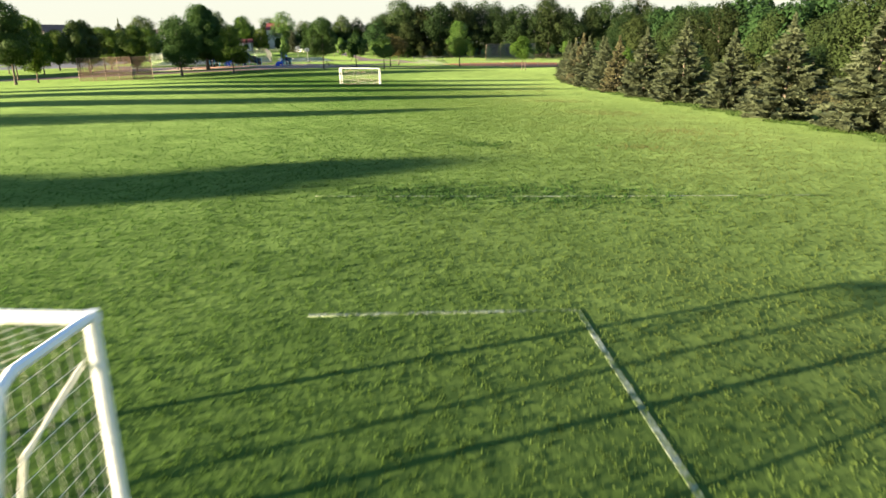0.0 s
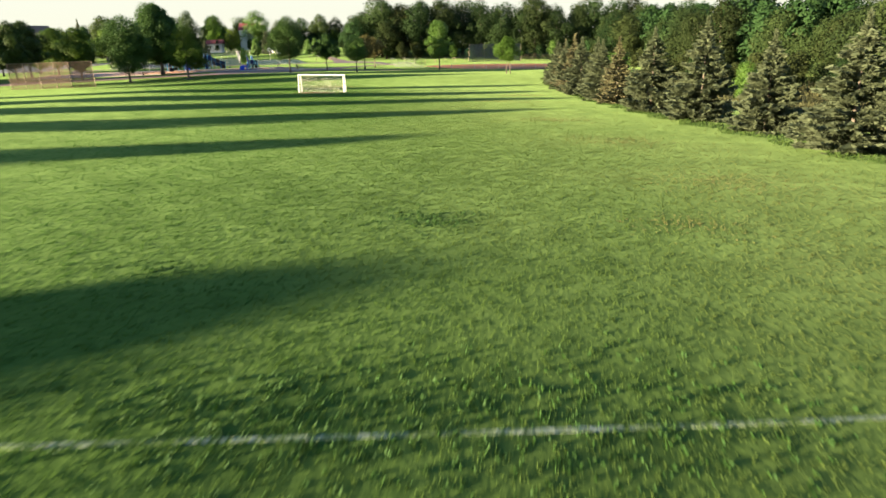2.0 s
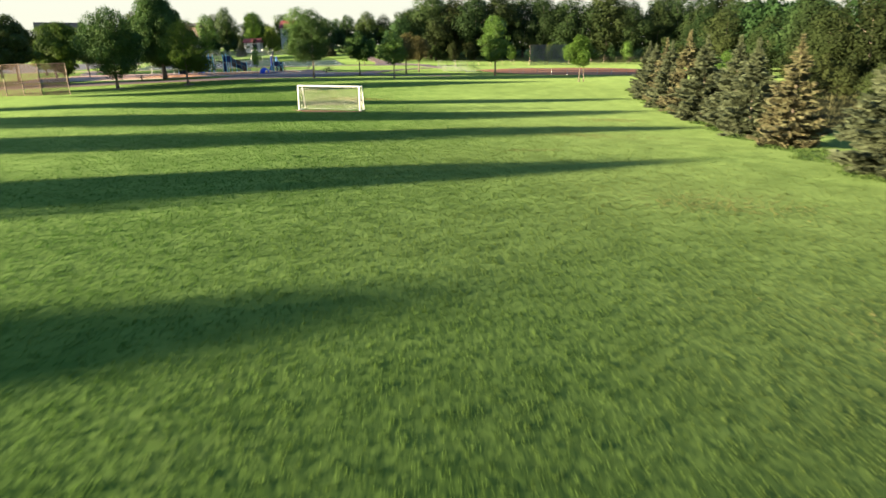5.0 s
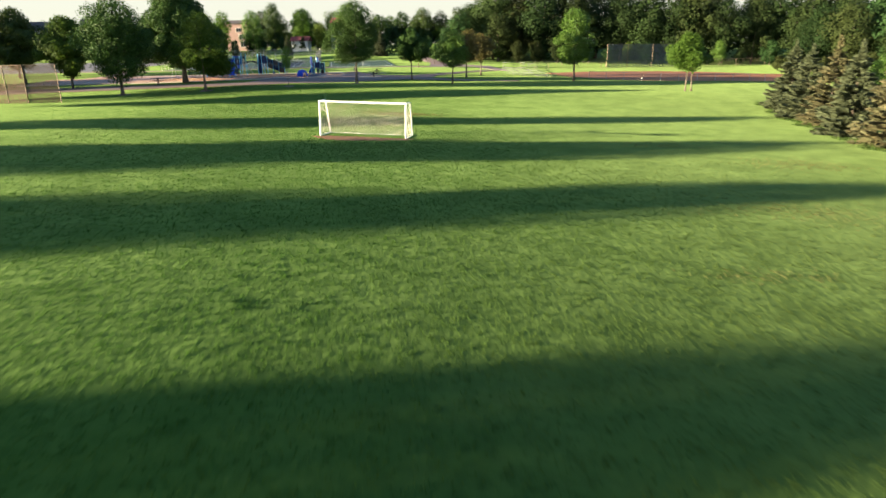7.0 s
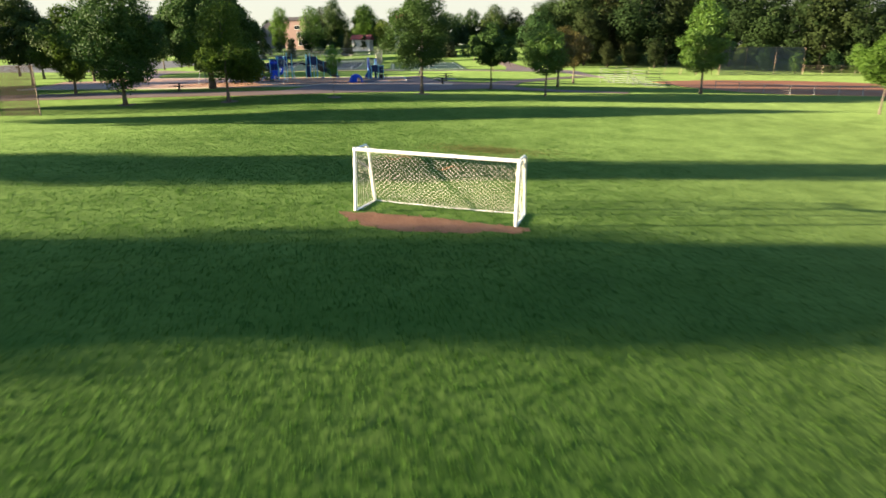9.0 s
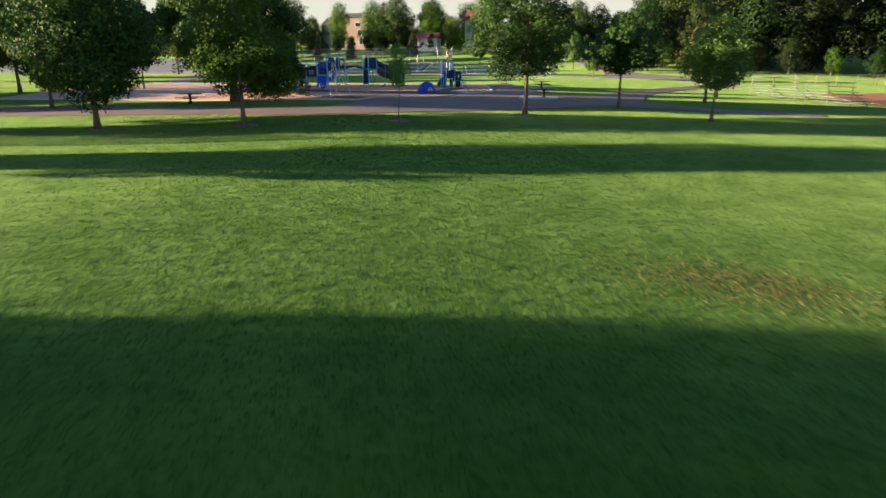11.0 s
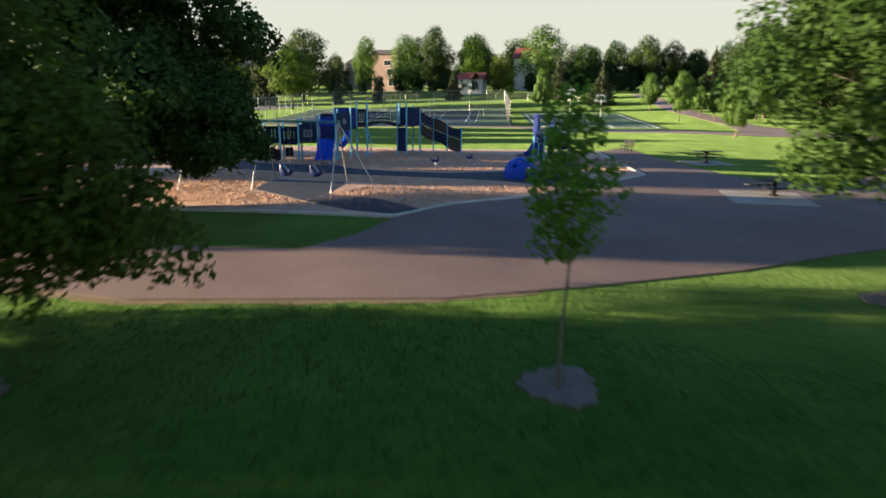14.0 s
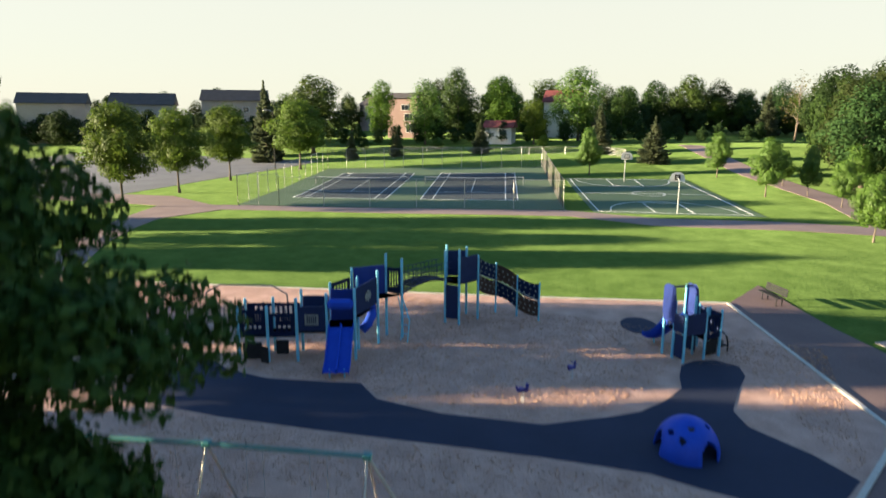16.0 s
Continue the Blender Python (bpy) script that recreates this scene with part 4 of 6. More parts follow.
# ---- soccer goals ----
def soccer_goal(x, y, turn, label):
    """A portable goal: the mouth faces -y of its own frame, the net hangs to the back."""
    W, H, R = 5.86, 2.33, 0.06
    ob = empty("soccer_goal", x, y, 0, turn)
    ob.matrix_world = pose(x, y, gz(x, y) - 0.04, 0, 1.7 * math.cos(radians(turn)), turn)
    for sx in (-1, 1):
        bm = bmesh.new()
        tube(bm, [(sx * W / 2, 0, -0.02), (sx * W / 2, 0, H)], R, 12)
        part("post", bm, M_white, ob, smooth=False)
        bm = bmesh.new()
        tube(bm, [(sx * W / 2, 0.02, H - 0.05), (sx * W / 2, 0.98, H - 0.04), (sx * W / 2, 1.12, H - 0.1), (sx * W / 2, 1.2, H - 0.26), (sx * W / 2, 1.82, 0.14), (sx * W / 2, 1.85, 0.03)], 0.045, 8)
        part("back_stay", bm, M_white, ob)
        bm = bmesh.new()
        tube(bm, [(sx * W / 2, 0, 0.04), (sx * W / 2, 1.85, 0.04)], 0.045, 8)
        part("ground_bar", bm, M_white, ob)
    bm = bmesh.new()
    tube(bm, [(-W / 2 - R, 0, H - R), (W / 2 + R, 0, H - R)], R, 12)
    part("crossbar", bm, M_white, ob)
    bm = bmesh.new()
    tube(bm, [(-W / 2 + W * k / 10, 1.85 - 0.12 * math.sin(math.pi * k / 10) + 0.03 * math.sin(k * 2.3), 0.035) for k in range(11)], 0.022, 6)
    part("ground_bar", bm, M_white, ob)
    # the net: cords along and across a sagging sheet, and one sheet for each side
    side = [(0.05, H - 0.05), (1.05, H - 0.1), (1.42, 1.2), (1.82, 0.05)]
    seg = [0.0]
    for a, b in zip(side, side[1:]):
        seg.append(seg[-1] + math.dist(a, b))

    def at(s):
        s = max(0, min(1, s)) * seg[-1]
        return (float(np.interp(s, seg, [p[0] for p in side])), float(np.interp(s, seg, [p[1] for p in side])))

    def sheet(u, s):
        yy, zz = at(s)
        sag = 0.22 * math.sin(math.pi * s) * math.sin(math.pi * u) + 0.05 * math.sin(9 * u) * math.sin(math.pi * s)
        return Vector(((u - 0.5) * W, yy - sag * 0.4, max(0.03, zz - sag)))

    cords = []
    nu, nv = 31, 34     # diamond meshes across and half meshes down
    for way in (-1, 1):
        for i in range(-nv, nu + nv):
            run = [(i / nu + way * 0.5 * j / nu, j / nv) for j in range(nv + 1)]
            run = [sheet(u, q) for u, q in run if -1e-6 <= u <= 1 + 1e-6]
            if len(run) > 1:
                cords.append(run)
    cords.append([sheet(i / nu, 0) for i in range(nu + 1)])
    cords.append([sheet(i / nu, 1) for i in range(nu + 1)])
    for sx in (-1, 1):
        for j in range(1, 13):
            z = H * j / 13
            far_y = float(np.interp(z, [0, H - 0.08, H], [1.8, 1.2, 0.9]))
            cords.append([Vector((sx * W / 2, far_y * k / 6, z)) for k in range(7)])
        for j in range(1, 10):
            yy = 1.78 * j / 10
            top = float(np.interp(yy, [0, 1.18, 1.8], [H, H - 0.1, 0.05]))
            cords.append([Vector((sx * W / 2, yy, top * k / 8)) for k in range(9)])
    v, f = [], []
    for c in cords:
        base = len(v)
        for k, p in enumerate(c):
            d = (c[min(k + 1, len(c) - 1)] - c[max(0, k - 1)]).normalized()
            a = d.orthogonal().normalized()
            b = d.cross(a)
            for q in range(3):
                v.append(p + (a * math.cos(q * 2.0944) + b * math.sin(q * 2.0944)) * 0.0032)
        for k in range(len(c) - 1):
            for q in range(3):
                r = (q + 1) % 3
                f.append((base + 3 * k + q, base + 3 * k + r, base + 3 * k + 3 + r, base + 3 * k + 3 + q))
    part("net", mesh_of("net", v, f, M_net), None, ob, "pale knotted cord net")
    # gathered hem of the net hanging inside each side, and faded orange lashing along the back
    for sx in (-1, 1):
        bm = bmesh.new()
        for w in (-0.02, 0.02):
            tube(bm, [(sx * (W / 2 - 0.10), 0.06, H * 0.80 + w), (sx * (W / 2 - 0.13), 0.45, H * 0.72 + w), (sx * (W / 2 - 0.15), 0.86, H * 0.64 - w), (sx * (W / 2 - 0.14), 0.98, H * 0.52), (sx * (W / 2 - 0.10), 1.34, H * 0.2), (sx * (W / 2 - 0.06), 1.62, 0.05)], 0.016, 6)
        part("net_hem", bm, M_net, ob, "gathered hem of the net")
    for u0, u1, s0 in ((0.12, 0.3, 0.36), (0.44, 0.60, 0.44)):
        bm = bmesh.new()
        tube(bm, [sheet(u0 + (u1 - u0) * q / 6, s0 + 0.03 * math.sin(q)) + Vector((0, 0.01, 0.01)) for q in range(7)], 0.006, 5)
        part("lashing", bm, M_orange, ob, "faded orange cord")
    return tagged(ob, label, "soccer goal", "soccer goals")


soccer_goal(-12.93, 96.54, -1.0, "white soccer goal with a sagging pale net on worn earth")
soccer_goal(-4.50, 5.43, 180, "white soccer goal with a pale net at the near end")


# ---- fences, hoops and other park fittings ----
def fence(points, h, step, label, wire, post_mat, name="fence", mesh_gap=0.35, post_r=0.035, screen=None, wire_w=0.006):
    """A chain-link fence: posts, a top rail, and wires woven both ways."""
    ob = new(name)
    v, f = [], []
    rail = bmesh.new()
    for a, b in zip(points, points[1:]):
        L = math.dist(a, b)
        n = max(1, round(L / step))
        tops = []
        for k in range(n + 1):
            x, y = a[0] + (b[0] - a[0]) * k / n, a[1] + (b[1] - a[1]) * k / n
            z = gz(x, y)
            bm = bmesh.new()
            tube(bm, [(x, y, z - 0.05), (x, y, z + h)], post_r, 6)
            part("post", bm, post_mat, ob)
            tops.append(Vector((x, y, z)))
        tube(rail, [p + Vector((0, 0, h)) for p in tops] if n > 1 else [tops[0] + Vector((0, 0, h)), tops[-1] + Vector((0, 0, h))], 0.022, 5)
        if screen:
            bm = bmesh.new()
            lo = [bm.verts.new(p + Vector((0, 0, 0.06))) for p in tops]
            hi = [bm.verts.new(p + Vector((0, 0, h - 0.05 - 0.06 * (k % 2)))) for k, p in enumerate(tops)]
            for k in range(n):
                bm.faces.new((lo[k], lo[k + 1], hi[k + 1], hi[k]))
            bmesh.ops.solidify(bm, geom=bm.faces[:], thickness=0.02)
            part("wind_screen", bm, screen, ob, "faded brown wind screen")
        m = max(2, int(L / mesh_gap))
        t = (Vector((b[0] - a[0], b[1] - a[1], 0))).normalized() * wire_w
        for k in range(-int(h / mesh_gap), m):
            for s in (1, -1):
                u0, u1 = k / m, (k + h / mesh_gap) / m
                z0, z1 = 0.03, h
                if u0 < 0:
                    z0, u0 = 0.03 - u0 * m * mesh_gap, 0
                if u1 > 1:
                    z1, u1 = h - (u1 - 1) * m * mesh_gap, 1
                if z1 - z0 < 0.1:
                    continue
                if s < 0:
                    z0, z1 = h - z0, h - z1
                p0 = Vector((a[0] + (b[0] - a[0]) * u0, a[1] + (b[1] - a[1]) * u0, 0))
                p1 = Vector((a[0] + (b[0] - a[0]) * u1, a[1] + (b[1] - a[1]) * u1, 0))
                p0.z, p1.z = gz(p0.x, p0.y) + z0, gz(p1.x, p1.y) + z1
                base = len(v)
                v += [p0 - t, p0 + t, p1 + t, p1 - t]
                f.append((base, base + 1, base + 2, base + 3))
    part("rail", rail, post_mat, ob)
    part("wire_mesh", mesh_of("wire_mesh", v, f, wire), None, ob, "woven wire")
    return tagged(ob, label, "fence")


fence([tcourt(0, 0), tcourt(0, 35.5), tcourt(34.4, 35.5)], 3.1, 3.0, "tall chain-link fence round the tennis courts", M_galv, M_galv)
fence([tcourt(0, 0), tcourt(4.5, 0.4)], 3.3, 2.2, "tall chain-link gate of the tennis courts", M_galv, M_galv, "gate")
fence([tcourt(34.6, 0.2), tcourt(34.6, 35.3)], 3.0, 3.0, "tall brown-coated wire fence between the courts", M_screen, M_steel, mesh_gap=0.28, wire_w=0.03)
fence([(-150, 236), (-116, 240), (-60, 248), (-56, 246)], 1.3, 6, "low chain-link fence along the back gardens", M_galv, M_galv)
fence([(-68, 118.4), (-58.2, 118.8), (-54.9, 119.8)], 4.1, 2.8, "weathered backstop fence beside the field", M_brown_wire, M_rust, "backstop", 0.14, 0.05, wire_w=0.022)
fence([(10.8, 208.5), (15.5, 210.5), (27.5, 219)], 5.1, 6.0, "tall wire backstop of the ball field", M_steel, M_rust, "backstop", 0.2, 0.05, wire_w=0.035)
fence([(28, 220), (46, 225), (66, 229)], 1.7, 3.5, "low fence along the edge of the wood", M_rust, M_rust, mesh_gap=0.25)
fence([(-8, 198), (9.5, 208), (10.6, 208.8)], 1.5, 3.5, "low fence behind the ball field", M_rust, M_rust, mesh_gap=0.25)
fence([(5.0, 166.8), (13, 163.2), (28, 168.6), (44, 173)], 1.15, 3.0, "low pipe fence in front of the infield", M_rust, M_galv, mesh_gap=0.5)


def hoop(x, y, turn):
    ob = empty("basketball_hoop", x, y, gz(x, y) + 0.04, turn)
    bm = bmesh.new()
    tube(bm, [(0, 0, -0.1), (0, 0, 2.9), (0, -0.35, 3.25), (0, -0.85, 3.35)], 0.065, 8)
    part("pole", bm, M_galv, ob)
    bm = bmesh.new()
    prof = [(-0.72, 2.95), (0.72, 2.95), (0.72, 3.35), (0.55, 3.72), (0.25, 3.88), (-0.25, 3.88), (-0.55, 3.72), (-0.72, 3.35)]
    bm.faces.new([bm.verts.new((u, -0.9, z)) for u, z in prof])
    bmesh.ops.solidify(bm, geom=bm.faces[:], thickness=0.05)
    board = part("backboard", bm, M_white, ob, "white fan-shaped backboard")
    bm = bmesh.new()
    for u0, z0, u1, z1 in ((-0.3, 3.12, -0.3, 3.55), (0.3, 3.12, 0.3, 3.55), (-0.3, 3.55, 0.3, 3.55), (-0.3, 3.12, 0.3, 3.12)):
        box(bm, (u0 + u1) / 2, -0.97, (z0 + z1) / 2, abs(u1 - u0) + 0.06, 0.02, abs(z1 - z0) + 0.06)
    part("target_square", bm, M_black, board)
    bm = bmesh.new()
    for u in (-0.2, 0.2):
        box(bm, u, -0.86, 3.38, 0.10, 0.06, 0.55)
    for z in (3.18, 3.4, 3.6):
        box(bm, 0, -0.83, z, 0.5, 0.05, 0.11)
    part("bracket", bm, M_black, board, "black steel mounting bracket")
    bm = bmesh.new()
    tube(bm, [(0.23 * math.cos(a), -1.24 + 0.23 * math.sin(a), 3.05) for a in (2 * math.pi * k / 14 for k in range(15))], 0.012, 5, False)
    box(bm, 0, -0.98, 3.05, 0.12, 0.1, 0.08)
    part("rim", bm, M_rust, ob)
    return tagged(ob, "basketball hoop with a white fan backboard on a steel pole", "basketball hoop", "basketball hoops")


hoop(-44.7, 202.4, 180 + 19)
hoop(-52.75, 223.2, 19)


def lamp_post(x, y):
    ob = empty("street_lamp", x, y, gz(x, y))
    bm = bmesh.new()
    tube(bm, [(0, 0, -0.1), (0, 0, 5), (0, 0, 9.3)], [0.11, 0.09, 0.06], 8)
    part("pole", bm, M_wood, ob)
    bm = bmesh.new()
    tube(bm, [(0, 0, 9.2), (-0.5, -0.2, 9.5), (-0.9, -0.35, 9.5)], 0.04, 6)
    box(bm, -1.1, -0.42, 9.48, 0.6, 0.3, 0.16, 20, 0.04)
    part("lamp_head", bm, M_galv, ob)
    return tagged(ob, "tall parking lot lamp on a slender pole", "street lamp")


lamp_post(-108.2, 221.5)
lamp_post(-91, 134)


def picnic_table(x, y, turn, label):
    ob = empty("picnic_table", x, y, gz(x, y) + 0.04, turn)
    for k in range(5):
        bm = bmesh.new()
        box(bm, 0, -0.32 + 0.16 * k, 0.75, 1.85, 0.14, 0.045, 0, 0.008)
        part("top_plank", bm, M_wood, ob)
    for s in (-1, 1):
        for k in (0, 1):
            bm = bmesh.new()
            box(bm, 0, s * (0.66 + 0.15 * k), 0.45, 1.85, 0.14, 0.045, 0, 0.008)
            part("seat_plank", bm, M_wood, ob)
        bm = bmesh.new()
        tube(bm, [(s * 0.28, -0.72, 0.41), (s * 0.28, -0.2, 0.34), (s * 0.28, 0.2, 0.34), (s * 0.28, 0.72, 0.41)], 0.032, 6)
        part("seat_arm", bm, M_black, ob)
    bm = bmesh.new()
    tube(bm, [(0, 0, -0.1), (0, 0, 0.06), (0, 0, 0.07), (0, 0, 0.62), (0, 0, 0.74)], [0.22, 0.22, 0.11, 0.10, 0.24], 10)
    part("pedestal", bm, M_black, ob, "black steel pedestal")
    return tagged(ob, label, "picnic table", "picnic tables")


picnic_table(-55.6, 139.2, 17, "dark plank picnic table beside the path")
picnic_table(-32.4, 170.2, 25, "dark plank picnic table on a concrete slab")
picnic_table(-29.3, 157.0, 40, "dark plank picnic table on a slab beside the plaza")
slab = draped("table_slab", [(-34.3, 170.0), (-32.9, 168.1), (-30.5, 169.9), (-31.8, 172.2)], M_slab, 0.04, "pale concrete slab under the picnic table", "slab")
draped("table_slab", [(-31.6, 157.4), (-31.0, 153.9), (-27.6, 155.0), (-28.2, 158.6)], M_slab, 0.045, "pale concrete slab beside the plaza", "slab")


def bench(x, y, turn):
    ob = empty("bench", x, y, gz(x, y) + 0.03, turn)
    for k in range(3):
        bm = bmesh.new()
        box(bm, 0, -0.16 + 0.15 * k, 0.45, 1.8, 0.13, 0.04, 0, 0.006)
        part("seat_plank", bm, M_black, ob)
    for k in range(3):
        bm = bmesh.new()
        box(bm, 0, 0.26 + 0.02 * k, 0.58 + 0.14 * k, 1.8, 0.035, 0.12, 0, 0.006)
        part("back_plank", bm, M_black, ob)
    for s in (-1, 1):
        bm = bmesh.new()
        tube(bm, [(s * 0.6, -0.1, 0), (s * 0.6, -0.1, 0.43), (s * 0.6, 0.22, 0.43), (s * 0.6, 0.32, 0.9)], 0.03, 6)
        tube(bm, [(s * 0.6, 0.22, 0), (s * 0.6, 0.22, 0.43)], 0.03, 6)
        part("leg_frame", bm, M_black, ob)
    return tagged(ob, "dark slatted park bench facing the playground", "bench")


bench(-38.15, 174.6, -60)


def bleachers(x, y, turn):
    ob = empty("bleachers", x, y, gz(x, y), turn)
    for k in range(4):
        bm = bmesh.new()
        box(bm, 0, 0.6 * k, 0.45 + 0.3 * k, 6.0, 0.28, 0.05, 0, 0.01)
        part("seat_plank", bm, M_steel, ob)
        bm = bmesh.new()
        box(bm, 0, 0.6 * k + 0.36, 0.2 + 0.3 * k, 6.0, 0.24, 0.04)
        part("foot_plank", bm, M_steel, ob)
    for s in (-2.6, 0, 2.6):
        bm = bmesh.new()
        tube(bm, [(s, -0.2, 0), (s, 2.1, 0), (s, 2.1, 2.2)], 0.03, 6)
        tube(bm, [(s, -0.1, 0.1), (s, 2.1, 1.35)], 0.03, 6)
        part("side_frame", bm, M_steel, ob)
    bm = bmesh.new()
    for z in (1.8, 2.2):
        tube(bm, [(-2.9, 2.1, z), (2.9, 2.1, z)], 0.025, 6)
    part("back_rail", bm, M_steel, ob)
    return tagged(ob, "small aluminium bleachers beside the ball field", "bleachers", "bleachers")


bleachers(-6.6, 174.6, 138)
bleachers(-2.0, 169.6, 128)


# ---- tennis nets ----
def tennis_net(cu, v):
    """A net between two posts across a court whose left side line is at cu, at v along it."""
    ax, ay = tcourt(cu - 0.9, v)
    bx, by = tcourt(cu + 11.87, v)
    ob = empty("tennis_net", ax, ay, gz(ax, ay) + 0.05)
    A, B = Vector((0, 0, 0)), Vector((bx - ax, by - ay, gz(bx, by) - gz(ax, ay)))
    for p in (A, B):
        bm = bmesh.new()
        tube(bm, [p + Vector((0, 0, -0.1)), p + Vector((0, 0, 1.1))], 0.045, 8)
        part("post", bm, M_steel, ob)

    def at(f, z):
        return A.lerp(B, f) + Vector((0, 0, z * (1.06 - 0.14 * math.sin(math.pi * f))))

    v, f = [], []
    t, up = (B - A).normalized() * 0.006, Vector((0, 0, 0.006))
    for k in range(1, 106):
        base = len(v)
        v += [at(k / 106, 0.06) - t, at(k / 106, 0.06) + t, at(k / 106, 0.95) + t, at(k / 106, 0.95) - t]
        f.append((base, base + 1, base + 2, base + 3))
    for j in range(9):
        for k in range(12):
            base = len(v)
            z = 0.08 + 0.1 * j
            v += [at(k / 12, z) - up, at((k + 1) / 12, z) - up, at((k + 1) / 12, z) + up, at(k / 12, z) + up]
            f.append((base, base + 1, base + 2, base + 3))
    part("cord_mesh", mesh_of("cord_mesh", v, f, M_black), None, ob, "black net cords")
    bm = bmesh.new()
    lo, hi = [], []
    for k in range(13):
        lo.append(bm.verts.new(at(k / 12, 0.94)))
        hi.append(bm.verts.new(at(k / 12, 1.0)))
    for k in range(12):
        bm.faces.new((lo[k], lo[k + 1], hi[k + 1], hi[k]))
    bmesh.ops.solidify(bm, geom=bm.faces[:], thickness=0.02)
    part("tape", bm, M_court_line, ob, "white top tape")
    return tagged(ob, "black tennis net with a white tape across the court", "tennis net", "tennis nets")


tennis_net(4.2, 17.8)
tennis_net(19.2, 17.8)
fence([tcourt(4.5, 0.4), tcourt(34.6, 0.2)], 3.0, 5.0, "thin chain-link fence in front of the tennis courts", M_galv, M_galv)


# ---- playground ----
PU, PV = Vector((math.cos(radians(17)), math.sin(radians(17)))), Vector((-math.sin(radians(17)), math.cos(radians(17))))
PLAY_Z = gz(-54.0, 158.9) + 0.05
play = empty("play_structure", -54.03, 158.93, PLAY_Z, 26)
tagged(play, "blue and navy climbing structure with light blue posts on wood chips", "playground structure")


def post(u, v, h, owner=play, r=0.06):
    bm = bmesh.new()
    tube(bm, [(u, v, -0.3), (u, v, h - 0.03), (u, v, h)], [r, r, r * 0.75], 10)
    return part("post", bm, M_sky_post, owner)


def slab_between(name, a, b, z0, z1, mat, owner=play, thick=0.05, bars=0, label="", holes=0):
    """An upright panel between two plan points; bars: built of that many upright slats in a border."""
    bm = bmesh.new()
    L = math.dist(a, b)
    turn = math.degrees(math.atan2(b[1] - a[1], b[0] - a[0]))
    cx, cy, cz, H = (a[0] + b[0]) / 2, (a[1] + b[1]) / 2, (z0 + z1) / 2, z1 - z0
    if bars:
        # one plate with that many upright slots
        xs = [0.0, 0.13 * L] + [L * (0.13 + 0.74 * (k + q) / bars) for k in range(bars) for q in (0.22, 0.78)] + [0.87 * L, L]
        zs = [z0, z0 + 0.2 * H, z1 - 0.15 * H, z1]
        grid = [[bm.verts.new((a[0] + (b[0] - a[0]) * x / L, a[1] + (b[1] - a[1]) * x / L, z)) for z in zs] for x in xs]
        for i in range(len(xs) - 1):
            for j in range(3):
                if not (j == 1 and i >= 2 and i % 2 == 0 and i < len(xs) - 2):
                    bm.faces.new((grid[i][j], grid[i + 1][j], grid[i + 1][j + 1], grid[i][j + 1]))
        bmesh.ops.solidify(bm, geom=bm.faces[:], thickness=thick)
    else:
        box(bm, cx, cy, cz, L, thick, H, turn, 0.012)
    return part(name, bm, mat, owner, label)


def deck(pts, z, owner=play):
    bm = bmesh.new()
    bm.faces.new([bm.verts.new((u, v, z)) for u, v in pts])
    bmesh.ops.solidify(bm, geom=bm.faces[:], thickness=0.09)
    return part("deck", bm, M_deck, owner, "dark coated deck")


# low decks, slide deck, raised deck, bridge tower and climbing wall
posts = [(-4.66, 0, 2.3), (-4.66, 1.15, 2.3), (-3.5, 0, 2.3), (-3.5, 1.15, 2.35), (-2.33, 0, 2.62), (-2.33, 1.15, 2.68), (-1.12, 0, 2.82), (-1.12, 1.15, 2.95), (0, 0, 3.02), (0, 1.15, 3.2),
         (0.79, 1.87, 3.3), (-0.35, 2.3, 3.3), (1.10, 2.92, 3.8), (1.81, 2.53, 3.65), (3.92, 5.87, 3.6), (3.8, 4.55, 3.6), (4.44, 4.22, 3.7), (4.9, 5.9, 3.5), (5.40, 5.04, 3.25)]
for u, v, h in posts:
    post(u, v, h)
deck([(-4.66, 0), (-3.5, 0), (-3.5, 1.15), (-4.66, 1.15)], 1.0)
deck([(-3.5, 0), (-2.33, 0), (-2.33, 1.15), (-3.5, 1.15)], 1.0)
deck([(-2.33, 0), (-1.12, 0), (-1.12, 1.15), (-2.33, 1.15)], 1.15)
deck([(-1.12, 0), (0, 0), (0, 1.15), (-1.12, 1.15)], 1.38)
deck([(0, 0), (0, 1.15), (-0.35, 2.3), (0.79, 1.87)][::-1], 1.7)
deck([(0.79, 1.87), (1.81, 2.53), (1.10, 2.92), (-0.35, 2.3)], 2.0)
deck([(3.92, 5.87), (3.8, 4.55), (4.44, 4.22), (5.40, 5.04), (4.9, 5.9)], 2.0)
slab_between("panel", (-4.59, 0), (-3.57, 0), 1.1, 2.15, M_navy, bars=4)
slab_between("panel", (-3.43, 0), (-2.4, 0), 1.05, 2.0, M_navy, bars=4)
slab_between("panel", (-4.59, 1.15), (-2.4, 1.15), 1.1, 2.1, M_navy, bars=8)
slab_between("panel", (-4.66, 0.07), (-4.66, 1.08), 1.1, 2.1, M_navy, bars=4)
slab_between("panel", (-2.26, 0), (-1.19, 0), 1.25, 2.28, M_navy)
slab_between("slat_window", (-2.0, -0.04), (-1.45, -0.04), 1.5, 1.95, M_dot, bars=5)
slab_between("panel", (-2.26, 1.15), (-1.19, 1.15), 1.3, 2.4, M_navy)
slab_between("panel", (-1.08, 0.9), (-0.04, 0.9), 1.42, 2.75, M_midblue)
slab_between("panel", (-1.08, 1.2), (-0.42, 2.25), 1.8, 2.9, M_navy, bars=5)
board = slab_between("panel", (0.05, 0.08), (0.75, 1.8), 1.85, 3.0, M_navy)
